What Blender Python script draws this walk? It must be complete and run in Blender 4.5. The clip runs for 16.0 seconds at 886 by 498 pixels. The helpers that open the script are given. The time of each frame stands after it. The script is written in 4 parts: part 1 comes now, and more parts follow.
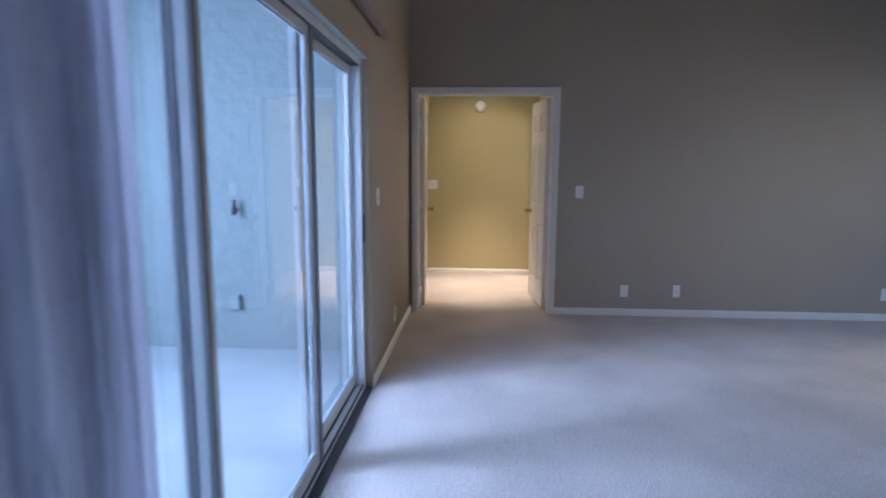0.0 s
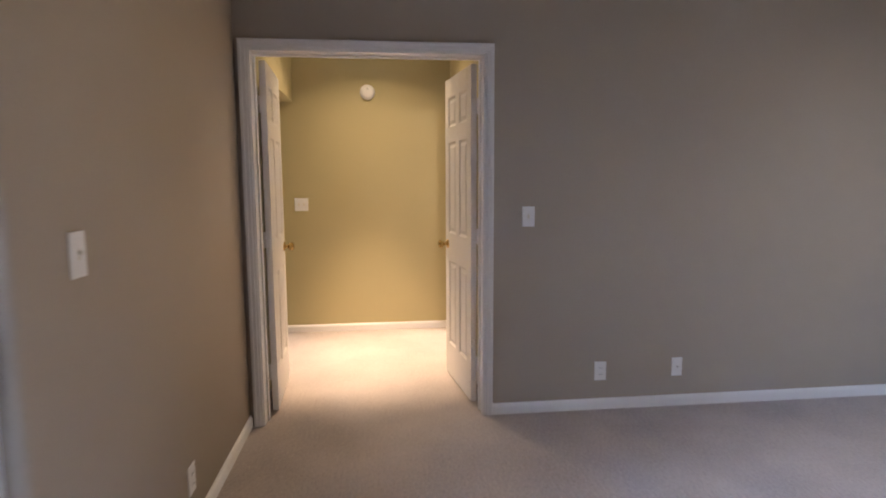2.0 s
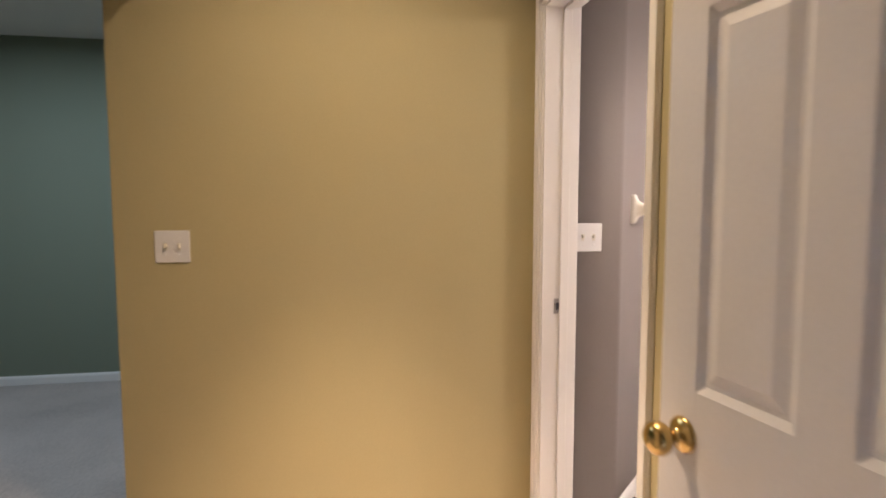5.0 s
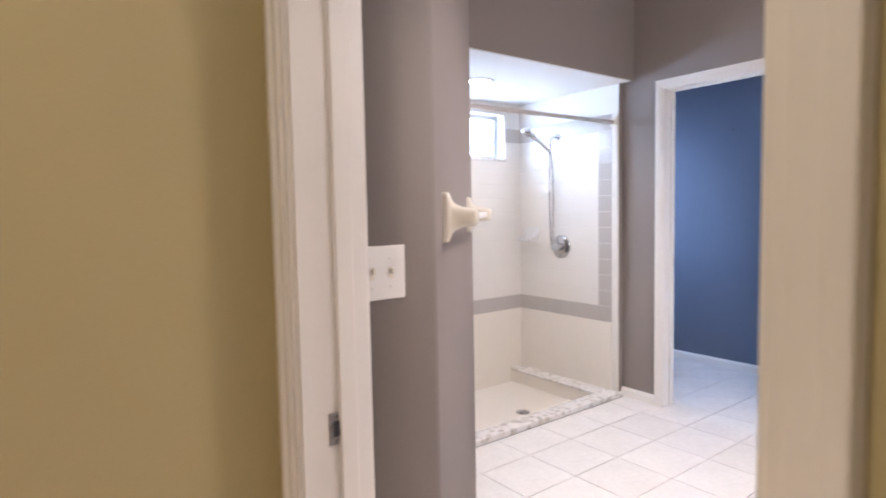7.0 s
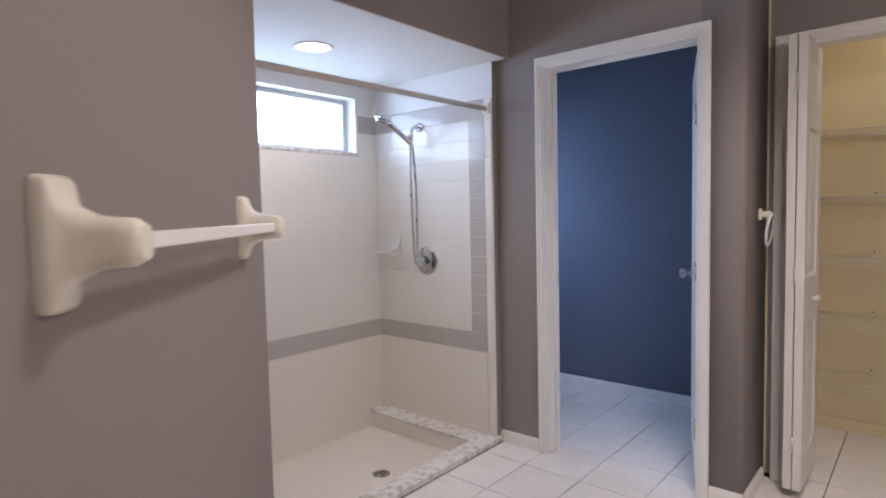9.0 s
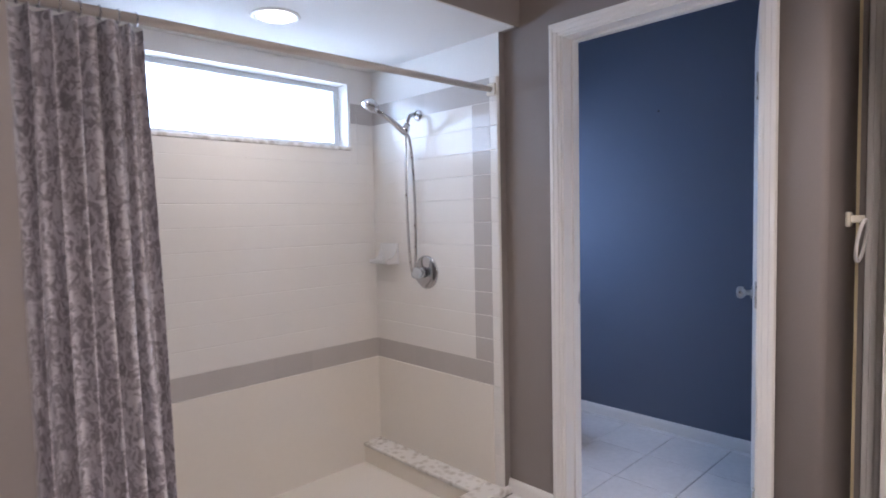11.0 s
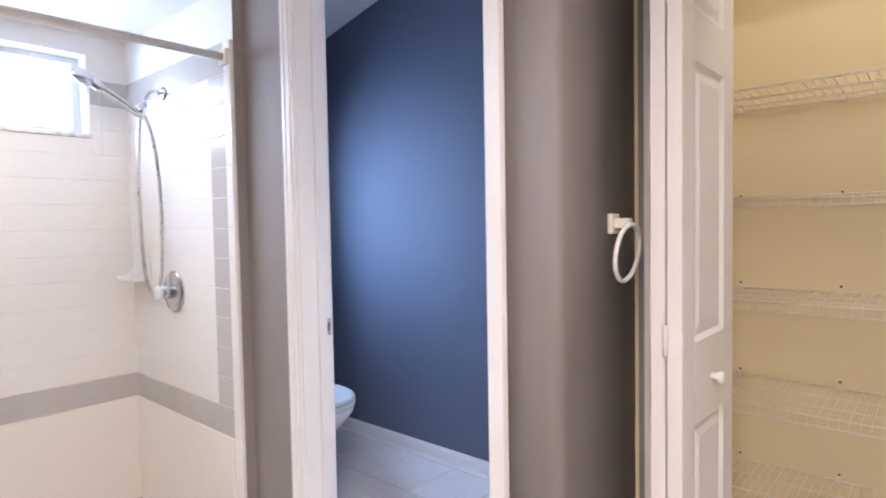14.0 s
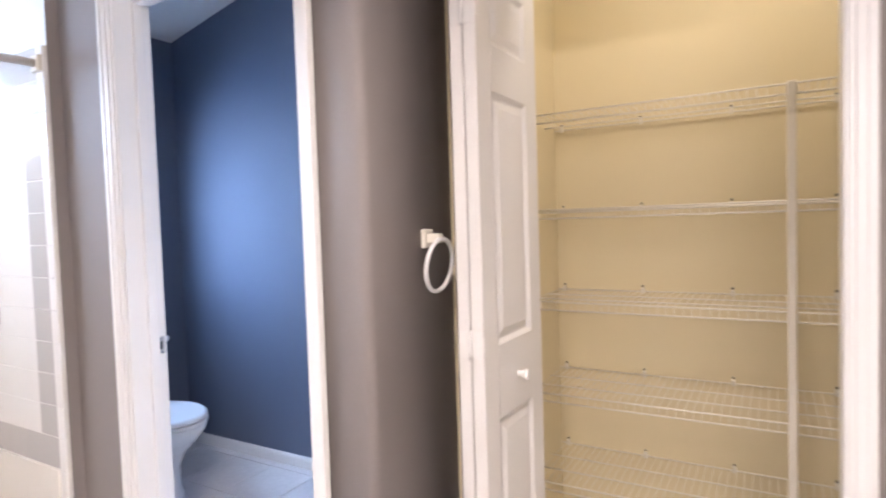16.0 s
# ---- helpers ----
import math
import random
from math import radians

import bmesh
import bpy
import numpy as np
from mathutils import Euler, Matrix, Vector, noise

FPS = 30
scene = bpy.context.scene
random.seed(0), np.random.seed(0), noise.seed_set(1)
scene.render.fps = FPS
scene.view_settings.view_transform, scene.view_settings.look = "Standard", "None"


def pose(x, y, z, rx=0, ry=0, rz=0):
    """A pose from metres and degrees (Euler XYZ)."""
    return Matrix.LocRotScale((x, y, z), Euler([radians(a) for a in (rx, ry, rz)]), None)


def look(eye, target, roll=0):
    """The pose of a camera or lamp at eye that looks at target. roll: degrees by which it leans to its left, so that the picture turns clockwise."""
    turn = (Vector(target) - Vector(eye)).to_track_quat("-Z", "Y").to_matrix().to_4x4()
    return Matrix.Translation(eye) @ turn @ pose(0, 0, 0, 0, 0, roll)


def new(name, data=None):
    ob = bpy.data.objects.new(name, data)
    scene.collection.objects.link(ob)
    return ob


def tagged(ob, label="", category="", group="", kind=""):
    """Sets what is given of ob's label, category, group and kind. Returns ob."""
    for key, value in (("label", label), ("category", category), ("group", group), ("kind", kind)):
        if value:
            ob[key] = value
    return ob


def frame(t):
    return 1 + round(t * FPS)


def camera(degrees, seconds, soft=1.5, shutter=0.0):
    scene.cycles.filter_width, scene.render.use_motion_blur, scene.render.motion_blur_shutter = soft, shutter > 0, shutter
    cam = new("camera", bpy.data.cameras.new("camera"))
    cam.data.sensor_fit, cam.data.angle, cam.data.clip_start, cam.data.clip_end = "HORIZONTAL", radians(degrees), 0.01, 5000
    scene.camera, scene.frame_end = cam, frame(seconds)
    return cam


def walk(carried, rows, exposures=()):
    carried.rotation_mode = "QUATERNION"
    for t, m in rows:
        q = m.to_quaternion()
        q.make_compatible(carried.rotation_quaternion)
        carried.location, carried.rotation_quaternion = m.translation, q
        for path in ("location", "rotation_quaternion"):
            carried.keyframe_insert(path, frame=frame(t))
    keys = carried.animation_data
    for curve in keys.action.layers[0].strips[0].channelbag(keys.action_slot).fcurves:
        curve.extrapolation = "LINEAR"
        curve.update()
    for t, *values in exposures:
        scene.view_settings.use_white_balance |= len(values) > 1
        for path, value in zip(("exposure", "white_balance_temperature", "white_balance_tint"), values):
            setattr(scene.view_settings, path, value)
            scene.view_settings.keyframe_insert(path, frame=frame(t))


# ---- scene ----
PATH = [
    (0, (0.142, 0.001, 1.375), (0.016, 1.977, 1.094), 0.3),
    (0.5, (0.109, 0.511, 1.393), (0.136, 2.493, 1.126), 0.0),
    (1, (0.131, 1.039, 1.393), (0.235, 3.019, 1.132), -0.0),
    (1.5, (0.205, 1.626, 1.375), (0.407, 3.6, 1.127), -0.1),
    (2, (0.215, 2.202, 1.362), (0.437, 4.175, 1.127), -0.3),
    (2.5, (0.269, 2.777, 1.35), (0.499, 4.751, 1.121), -0.4),
    (3, (0.207, 3.356, 1.323), (0.442, 5.332, 1.116), -0.3),
    (3.5, (0.194, 3.883, 1.303), (0.422, 5.86, 1.11), -0.2),
    (3.7, (0.18, 4.094, 1.322), (0.416, 6.072, 1.134), -0.1),
    (5.8, (0.135, 5.785, 1.322), (0.752, 7.682, 1.176), -0.5),
    (6, (0.168, 5.897, 1.317), (0.929, 7.740, 1.160), -0.5),
    (6.5, (0.339, 6.165, 1.312), (1.363, 7.877, 1.168), -0.3),
    (7, (0.490, 6.396, 1.304), (1.695, 7.987, 1.171), -1.1),
    (7.5, (0.619, 6.591, 1.313), (2.020, 8.012, 1.175), -1.0),
    (8, (0.787, 6.719, 1.309), (2.288, 8.034, 1.172), -1.0),
    (8.5, (1.005, 6.834, 1.310), (2.514, 8.141, 1.177), -1.2),
    (9, (1.189, 6.922, 1.308), (2.706, 8.219, 1.183), -1.3),
    (11.5, (1.972, 7.088, 1.311), (3.346, 8.536, 1.196), -1.2),
    (12, (2.185, 7.067, 1.299), (3.623, 8.453, 1.194), -1.0),
    (12.5, (2.39, 6.986, 1.3), (3.856, 8.342, 1.2), -1.1),
    (13, (2.505, 6.936, 1.298), (3.992, 8.271, 1.204), -1.1),
    (13.5, (2.602, 6.911, 1.279), (4.102, 8.231, 1.192), -1.1),
    (14, (2.77, 6.894, 1.273), (4.274, 8.209, 1.191), -1.0),
    (14.5, (2.89, 6.856, 1.279), (4.412, 8.15, 1.192), -1.2),
    (15, (2.92, 6.808, 1.285), (4.475, 8.063, 1.188), -1.4),
    (15.5, (2.89, 6.782, 1.302), (4.509, 7.953, 1.207), -1.4),
    (16, (2.813, 6.702, 1.308), (4.541, 7.704, 1.221), -1.8),
]
cam = camera(75.6, 16.0, soft=1.8, shutter=0.5)
EXPOSURES = ((0, 0.1, 5750, 8), (1.0, 0.1, 6100, 10), (1.5, 0.22, 6350, 11), (2.0, 0.46, 6950, 15), (2.5, 0.42, 7250, 16), (3.7, 0.31, 7250, 16), (6, 0.30, 6050, 16), (6.5, 0.2, 6030, 16), (7, 0.1, 6000, 15), (8, -0.22, 6050, 15), (9, -0.72, 6050, 15), (12.0, -0.66, 6050, 16), (13.0, -0.18, 6050, 16), (14.5, 0.26, 6050, 15), (16, 0.43, 6000, 14))
walk(cam, [(t, look(eye, target, roll)) for t, eye, target, roll in PATH], EXPOSURES)

# ---- light ----
world = bpy.data.worlds.new("sky")
scene.world = world
world.use_nodes = True
wn = world.node_tree
sky = wn.nodes.new("ShaderNodeTexSky")
sky.sky_type, sky.sun_disc = "NISHITA", False
sky.sun_elevation, sky.sun_rotation = radians(38), radians(70)
wn.links.new(sky.outputs[0], wn.nodes["Background"].inputs[0])
wn.nodes["Background"].inputs[1].default_value = 0.13


def lamp(name, kind, m, energy, color, size=0.2, size_y=None, spread=None):
    data = bpy.data.lights.new(name, kind)
    data.energy, data.color = energy, color
    if kind == "AREA":
        data.shape = "RECTANGLE" if size_y else "DISK"
        data.size = size
        if size_y:
            data.size_y = size_y
        if spread:
            data.spread = radians(spread)
    elif kind == "SUN":
        data.angle = radians(size)
    else:
        data.shadow_soft_size = size
    ob = new(name, data)
    ob.matrix_world = m
    return ob


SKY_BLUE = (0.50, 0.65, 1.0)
WARM = (1.0, 0.78, 0.53)
SOFT = (1.0, 0.855, 0.75)
# overcast sun from the east, behind the house
lamp("sun", "SUN", pose(0, 0, 20, 52, 0, 110), 0.8, (1.0, 0.95, 0.88), 12)
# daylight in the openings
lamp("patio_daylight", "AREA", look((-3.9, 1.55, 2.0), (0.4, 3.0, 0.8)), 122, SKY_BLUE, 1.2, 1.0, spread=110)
lamp("shower_window_daylight", "AREA", look((3.065, 9.95, 1.87), (3.2, 8.0, 1.0)), 21, (0.58, 0.75, 1.0), 1.2, 0.36)
lamp("toilet_window_daylight", "AREA", look((4.42, 10.10, 1.50), (4.90, 9.0, 0.9)), 26, (0.48, 0.67, 1.0), 0.6, 0.7, spread=150)
# warm fill at an unseen, added bedroom window, and the room lamps
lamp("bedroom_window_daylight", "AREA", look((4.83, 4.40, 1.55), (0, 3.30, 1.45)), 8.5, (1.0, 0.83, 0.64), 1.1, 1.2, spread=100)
lamp("vestibule_lamp", "AREA", pose(0.15, 6.62, 2.70), 9, WARM, 0.14, spread=125)
lamp("shower_lamp", "AREA", pose(2.975, 9.26, 2.13), 5.5, (1.0, 0.86, 0.70), 0.14, spread=150)
beam = lamp("vestibule_beam", "SPOT", pose(0.15, 6.62, 2.69), 500, (1.0, 0.75, 0.53), 0.06)
beam.data.spot_size, beam.data.spot_blend = radians(52), 1.0
# added fill from the bathroom's unseen south side, without a fixture
lamp("vanity_lamp", "AREA", look((2.2, 5.95, 2.05), (3.4, 8.0, 0.9)), 24, SOFT, 1.2, 0.12)
# general bathroom fill, added at ceiling height where no source is seen
lamp("bath_ceiling_lamp", "AREA", pose(2.6, 6.9, 2.70), 33, SOFT, 0.3, spread=125)
# added fill that brightens the closet; it has no lamp of its own
lamp("closet_lamp", "AREA", pose(4.62, 6.75, 2.72), 6, (1.0, 0.87, 0.72), 0.25)
# cool fill added out of view to brighten the teal room
lamp("left_room_lamp", "AREA", pose(-1.7, 8.3, 2.42), 22, (0.66, 0.84, 1.0), 0.8)


# ---- materials ----
def material(name, color, rough=0.5, metal=0.0, vary=0.06, scale=6.0, fine=180.0, bump=0.0, bump_scale=None, spec=0.5, island=0.0, dist=0.004):
    """Paint, ceramic, metal: one colour with broad and fine variation, and a fine relief."""
    m = bpy.data.materials.new(name)
    m.use_nodes = True
    t = m.node_tree
    n, k = t.nodes, t.links
    p = n["Principled BSDF"]
    p.inputs["Roughness"].default_value, p.inputs["Metallic"].default_value = rough, metal
    p.inputs["Specular IOR Level"].default_value = spec
    co = n.new("ShaderNodeTexCoord")
    broad, grain = n.new("ShaderNodeTexNoise"), n.new("ShaderNodeTexNoise")
    broad.inputs["Scale"].default_value, grain.inputs["Scale"].default_value = scale, fine
    broad.inputs["Detail"].default_value, grain.inputs["Detail"].default_value = 4, 3
    add = n.new("ShaderNodeMath")
    add.operation = "ADD"
    for node in (broad, grain):
        k.new(co.outputs["Object"], node.inputs["Vector"])
    k.new(broad.outputs["Fac"], add.inputs[0])
    k.new(grain.outputs["Fac"], add.inputs[1])
    span = n.new("ShaderNodeMapRange")
    span.inputs["From Min"].default_value, span.inputs["From Max"].default_value = 0.6, 1.4
    span.inputs["To Min"].default_value, span.inputs["To Max"].default_value = 1 - vary, 1 + vary
    k.new(add.outputs[0], span.inputs["Value"])
    value = span.outputs[0]
    if island:
        info = n.new("ShaderNodeObjectInfo")
        r = n.new("ShaderNodeMapRange")
        r.inputs["To Min"].default_value, r.inputs["To Max"].default_value = 1 - island, 1 + island
        k.new(info.outputs["Random"], r.inputs["Value"])
        mul = n.new("ShaderNodeMath")
        mul.operation = "MULTIPLY"
        k.new(value, mul.inputs[0])
        k.new(r.outputs[0], mul.inputs[1])
        value = mul.outputs[0]
    hsv = n.new("ShaderNodeHueSaturation")
    hsv.inputs["Color"].default_value = (*color, 1)
    k.new(value, hsv.inputs["Value"])
    k.new(hsv.outputs[0], p.inputs["Base Color"])
    rr = n.new("ShaderNodeMapRange")
    rr.inputs["From Min"].default_value, rr.inputs["From Max"].default_value = 0.3, 0.7
    rr.inputs["To Min"].default_value, rr.inputs["To Max"].default_value = max(rough - 0.06, 0.02), min(rough + 0.06, 1)
    k.new(broad.outputs["Fac"], rr.inputs["Value"])
    k.new(rr.outputs[0], p.inputs["Roughness"])
    if bump:
        rel = n.new("ShaderNodeTexNoise")
        rel.inputs["Scale"].default_value = bump_scale or fine
        rel.inputs["Detail"].default_value = 3
        k.new(co.outputs["Object"], rel.inputs["Vector"])
        b = n.new("ShaderNodeBump")
        b.inputs["Strength"].default_value, b.inputs["Distance"].default_value = bump, dist
        k.new(rel.outputs["Fac"], b.inputs["Height"])
        k.new(b.outputs[0], p.inputs["Normal"])
    return m


def glass(name, rough=0.0, tint=(0.92, 0.97, 1.0)):
    m = bpy.data.materials.new(name)
    m.use_nodes = True
    p = m.node_tree.nodes["Principled BSDF"]
    p.inputs["Base Color"].default_value = (*tint, 1)
    p.inputs["Roughness"].default_value = rough
    p.inputs["Transmission Weight"].default_value = 1.0
    p.inputs["IOR"].default_value = 1.45
    return m


def glow(name, color, strength):
    m = bpy.data.materials.new(name)
    m.use_nodes = True
    p = m.node_tree.nodes["Principled BSDF"]
    p.inputs["Base Color"].default_value = (0.8, 0.8, 0.8, 1)
    p.inputs["Emission Color"].default_value = (*color, 1)
    p.inputs["Emission Strength"].default_value = strength
    return m


def carpet_material(name, color):
    m = material(name, color, 0.95, vary=0.36, scale=1.6, fine=70, spec=0.1)
    t = m.node_tree
    n, k = t.nodes, t.links
    co, p = n["Texture Coordinate"], n["Principled BSDF"]
    vor, noi = n.new("ShaderNodeTexVoronoi"), n.new("ShaderNodeTexNoise")
    vor.inputs["Scale"].default_value, noi.inputs["Scale"].default_value = 190, 120
    noi.inputs["Detail"].default_value = 6
    k.new(co.outputs["Object"], vor.inputs["Vector"])
    k.new(co.outputs["Object"], noi.inputs["Vector"])
    add = n.new("ShaderNodeMath")
    add.operation = "ADD"
    k.new(vor.outputs["Distance"], add.inputs[0])
    k.new(noi.outputs["Fac"], add.inputs[1])
    b = n.new("ShaderNodeBump")
    b.inputs["Strength"].default_value, b.inputs["Distance"].default_value = 0.55, 0.006
    k.new(add.outputs[0], b.inputs["Height"])
    k.new(b.outputs[0], p.inputs["Normal"])
    p.inputs["Sheen Weight"].default_value = 0.25
    return m


def blotched(name, stops, scale, rough, detail=6.0, vor_scale=None, bump=0.0):
    """Granite or a printed cloth: a colour ramp over noise, broken up by cells."""
    m = bpy.data.materials.new(name)
    m.use_nodes = True
    t = m.node_tree
    n, k = t.nodes, t.links
    p = n["Principled BSDF"]
    p.inputs["Roughness"].default_value = rough
    co = n.new("ShaderNodeTexCoord")
    noi = n.new("ShaderNodeTexNoise")
    noi.inputs["Scale"].default_value, noi.inputs["Detail"].default_value = scale, detail
    noi.inputs["Distortion"].default_value = 1.2
    k.new(co.outputs["Object"], noi.inputs["Vector"])
    fac = noi.outputs["Fac"]
    if vor_scale:
        vor = n.new("ShaderNodeTexVoronoi")
        vor.inputs["Scale"].default_value = vor_scale
        k.new(co.outputs["Object"], vor.inputs["Vector"])
        mix = n.new("ShaderNodeMix")
        mix.inputs[0].default_value = 0.45
        k.new(fac, mix.inputs[2])
        k.new(vor.outputs["Distance"], mix.inputs[3])
        fac = mix.outputs[0]
    ramp = n.new("ShaderNodeValToRGB")
    while len(ramp.color_ramp.elements) < len(stops):
        ramp.color_ramp.elements.new(0.5)
    for e, (at, c) in zip(ramp.color_ramp.elements, stops):
        e.position, e.color = at, (*c, 1)
    k.new(fac, ramp.inputs[0])
    k.new(ramp.outputs[0], p.inputs["Base Color"])
    if bump:
        b = n.new("ShaderNodeBump")
        b.inputs["Strength"].default_value, b.inputs["Distance"].default_value = bump, 0.01
        k.new(fac, b.inputs["Height"])
        k.new(b.outputs[0], p.inputs["Normal"])
    return m


TAUPE = material("taupe_wall_paint", (0.398, 0.336, 0.264), 0.75, vary=0.04, scale=1.5, fine=220, bump=0.07, bump_scale=120)
KHAKI = material("khaki_wall_paint", (0.474, 0.409, 0.222), 0.72, vary=0.04, scale=1.5, fine=220, bump=0.07, bump_scale=120)
GREY = material("grey_wall_paint", (0.265, 0.233, 0.221), 0.68, vary=0.04, scale=1.5, fine=220, bump=0.07, bump_scale=120)
BLUE = material("slate_blue_wall_paint", (0.117, 0.141, 0.196), 0.70, vary=0.05, scale=1.5, fine=220, bump=0.07, bump_scale=120)
TEAL = material("teal_wall_paint", (0.205, 0.235, 0.175), 0.72, vary=0.04, scale=1.5, fine=220, bump=0.07, bump_scale=120)
CREAM = material("cream_closet_paint", (0.74, 0.645, 0.425), 0.75, vary=0.04, scale=1.5, fine=220, bump=0.07, bump_scale=120)
WHITE = material("white_ceiling_paint", (0.78, 0.77, 0.75), 0.85, vary=0.03, scale=2, fine=160, bump=0.3, bump_scale=60)
TRIM = material("white_gloss_trim_paint", (0.80, 0.78, 0.75), 0.36, vary=0.015, scale=3, fine=90, bump=0.02, bump_scale=25)
DOOR = material("white_door_paint", (0.78, 0.755, 0.72), 0.38, vary=0.03, scale=4, fine=120, bump=0.08, bump_scale=60)
PLASTIC = material("white_plastic", (0.80, 0.79, 0.77), 0.35, vary=0.02)
ROD = material("beige_painted_rod", (0.66, 0.60, 0.55), 0.38, vary=0.03, scale=20)
IVORY = material("ivory_glazed_ceramic", (0.78, 0.74, 0.64), 0.16, vary=0.03, scale=14)
PORCELAIN = material("white_porcelain", (0.80, 0.80, 0.80), 0.08, vary=0.02)
CHROME = material("polished_chrome", (0.56, 0.56, 0.58), 0.10, 1.0, vary=0.05, scale=30)
STEEL = material("brushed_steel", (0.50, 0.48, 0.46), 0.30, 1.0, vary=0.08, scale=40)
BRASS = material("polished_brass", (0.60, 0.42, 0.16), 0.18, 1.0, vary=0.08, scale=40)
DARK = material("dark_rubber_track", (0.04, 0.04, 0.05), 0.5, vary=0.1, scale=20)
ALUMINIUM = material("white_painted_aluminium", (0.66, 0.68, 0.70), 0.35, 0.0, vary=0.04, scale=10)
TILE = material("white_glazed_tile", (0.80, 0.775, 0.735), 0.10, vary=0.025, scale=9, island=0.004, bump=0.03, bump_scale=30, spec=0.42)
GREY_TILE = material("grey_glazed_tile", (0.50, 0.47, 0.445), 0.15, vary=0.04, scale=9, island=0.03, bump=0.03, bump_scale=30)
GROUT = material("white_grout", (0.76, 0.735, 0.70), 0.9, vary=0.06, scale=15)
FLOOR_TILE = material("white_marbled_floor_tile", (0.80, 0.775, 0.755), 0.20, vary=0.07, scale=5, fine=40, island=0.03, bump=0.03, bump_scale=14)
FLOOR_GROUT = material("dark_floor_grout", (0.11, 0.10, 0.09), 0.95, vary=0.2, scale=20)
PAN = material("white_shower_pan", (0.80, 0.755, 0.685), 0.34, vary=0.015, scale=1.6, fine=40)
WIRE = material("white_vinyl_coated_wire", (0.76, 0.71, 0.61), 0.4, vary=0.02)
STUCCO = material("pale_stucco", (0.385, 0.43, 0.425), 0.9, vary=0.08, scale=2.6, fine=38, bump=1.0, bump_scale=11, dist=0.02)
CONCRETE = material("patio_concrete", (0.60, 0.61, 0.62), 0.85, vary=0.1, scale=3, fine=90, bump=0.3)
BLIND = material("vertical_blind_vinyl", (0.72, 0.71, 0.75), 0.45, vary=0.06, scale=12, bump=0.1)
t = BLIND.node_tree
tl, sh = t.nodes.new("ShaderNodeBsdfTranslucent"), t.nodes.new("ShaderNodeMixShader")
tl.inputs[0].default_value = (0.74, 0.73, 0.80, 1)
sh.inputs[0].default_value = 0.55
t.links.new(t.nodes["Principled BSDF"].outputs[0], sh.inputs[1])
t.links.new(tl.outputs[0], sh.inputs[2])
t.links.new(sh.outputs[0], t.nodes["Material Output"].inputs[0])
CARPET = carpet_material("beige_cut_pile_carpet", (0.475, 0.412, 0.375))
GRANITE = blotched("grey_white_granite", [(0.25, (0.46, 0.43, 0.40)), (0.36, (0.58, 0.55, 0.51)), (0.45, (0.68, 0.655, 0.62)), (0.54, (0.80, 0.785, 0.76))], 13, 0.16, vor_scale=24)
CURTAIN = blotched("grey_damask_cloth", [(0.36, (0.33, 0.305, 0.335)), (0.46, (0.46, 0.43, 0.465)), (0.54, (0.72, 0.69, 0.73)), (0.66, (0.80, 0.78, 0.81))], 34, 0.6, detail=5)
GLASS = glass("clear_glass")
FROSTED = glass("frosted_glass", 0.35)
CLEAR_PLASTIC = glass("clear_acrylic", 0.12)
CLEAR_PLASTIC.node_tree.nodes["Principled BSDF"].inputs["Transmission Weight"].default_value = 0.45
LENS = glow("lit_lamp_lens", (1.0, 0.95, 0.88), 22)
SKYCARD = glow("bright_sky", (0.86, 0.94, 1.0), 3.2)


# ---- mesh helpers ----
def box(bm, x0, y0, z0, x1, y1, z1, bevel=0.0, seg=2):
    vs = [bm.verts.new((x, y, z)) for x in (x0, x1) for y in (y0, y1) for z in (z0, z1)]
    fs = [bm.faces.new([vs[i] for i in q]) for q in ((0, 1, 3, 2), (4, 6, 7, 5), (0, 4, 5, 1), (2, 3, 7, 6), (0, 2, 6, 4), (1, 5, 7, 3))]
    if bevel:
        es = list({e for f in fs for e in f.edges})
        bmesh.ops.bevel(bm, geom=es, offset=bevel, segments=seg, affect="EDGES", profile=0.5)
    return bm


def boxes(*rows, bevel=0.0):
    bm = bmesh.new()
    for r in rows:
        box(bm, *r, bevel=bevel)
    return bm


def tube(bm, pts, r, seg=10, closed=False, cap=True):
    """A round bar along a line of points; r may be one radius or one for each point."""
    pts = [Vector(p) for p in pts]
    n = len(pts)
    rs = r if isinstance(r, (list, tuple)) else [r] * n
    rings, side = [], None
    for i, p in enumerate(pts):
        a = pts[(i - 1) % n] if closed or i > 0 else p
        b = pts[(i + 1) % n] if closed or i < n - 1 else p
        d = (b - a).normalized()
        if side is None:
            side = d.orthogonal().normalized()
        side = (side - d * side.dot(d)).normalized()
        up = d.cross(side)
        rings.append([bm.verts.new(p + rs[i] * (math.cos(w) * side + math.sin(w) * up)) for w in (2 * math.pi * j / seg for j in range(seg))])
    for i in range(n if closed else n - 1):
        a, b = rings[i], rings[(i + 1) % n]
        for j in range(seg):
            bm.faces.new((a[j], a[(j + 1) % seg], b[(j + 1) % seg], b[j])).smooth = True
    if cap and not closed:
        bm.faces.new(rings[0][::-1])
        bm.faces.new(rings[-1])
    return bm


def lathe(bm, profile, m=None, seg=24):
    """A turned shape: (radius, height) from bottom to top about z, placed by m."""
    m = m or Matrix()
    rings = [[bm.verts.new(m @ Vector((r * math.cos(w), r * math.sin(w), z))) for w in (2 * math.pi * j / seg for j in range(seg))] for r, z in profile]
    for a, b in zip(rings, rings[1:]):
        for j in range(seg):
            bm.faces.new((a[j], a[(j + 1) % seg], b[(j + 1) % seg], b[j])).smooth = True
    bm.faces.new(rings[0][::-1])
    bm.faces.new(rings[-1])
    return bm


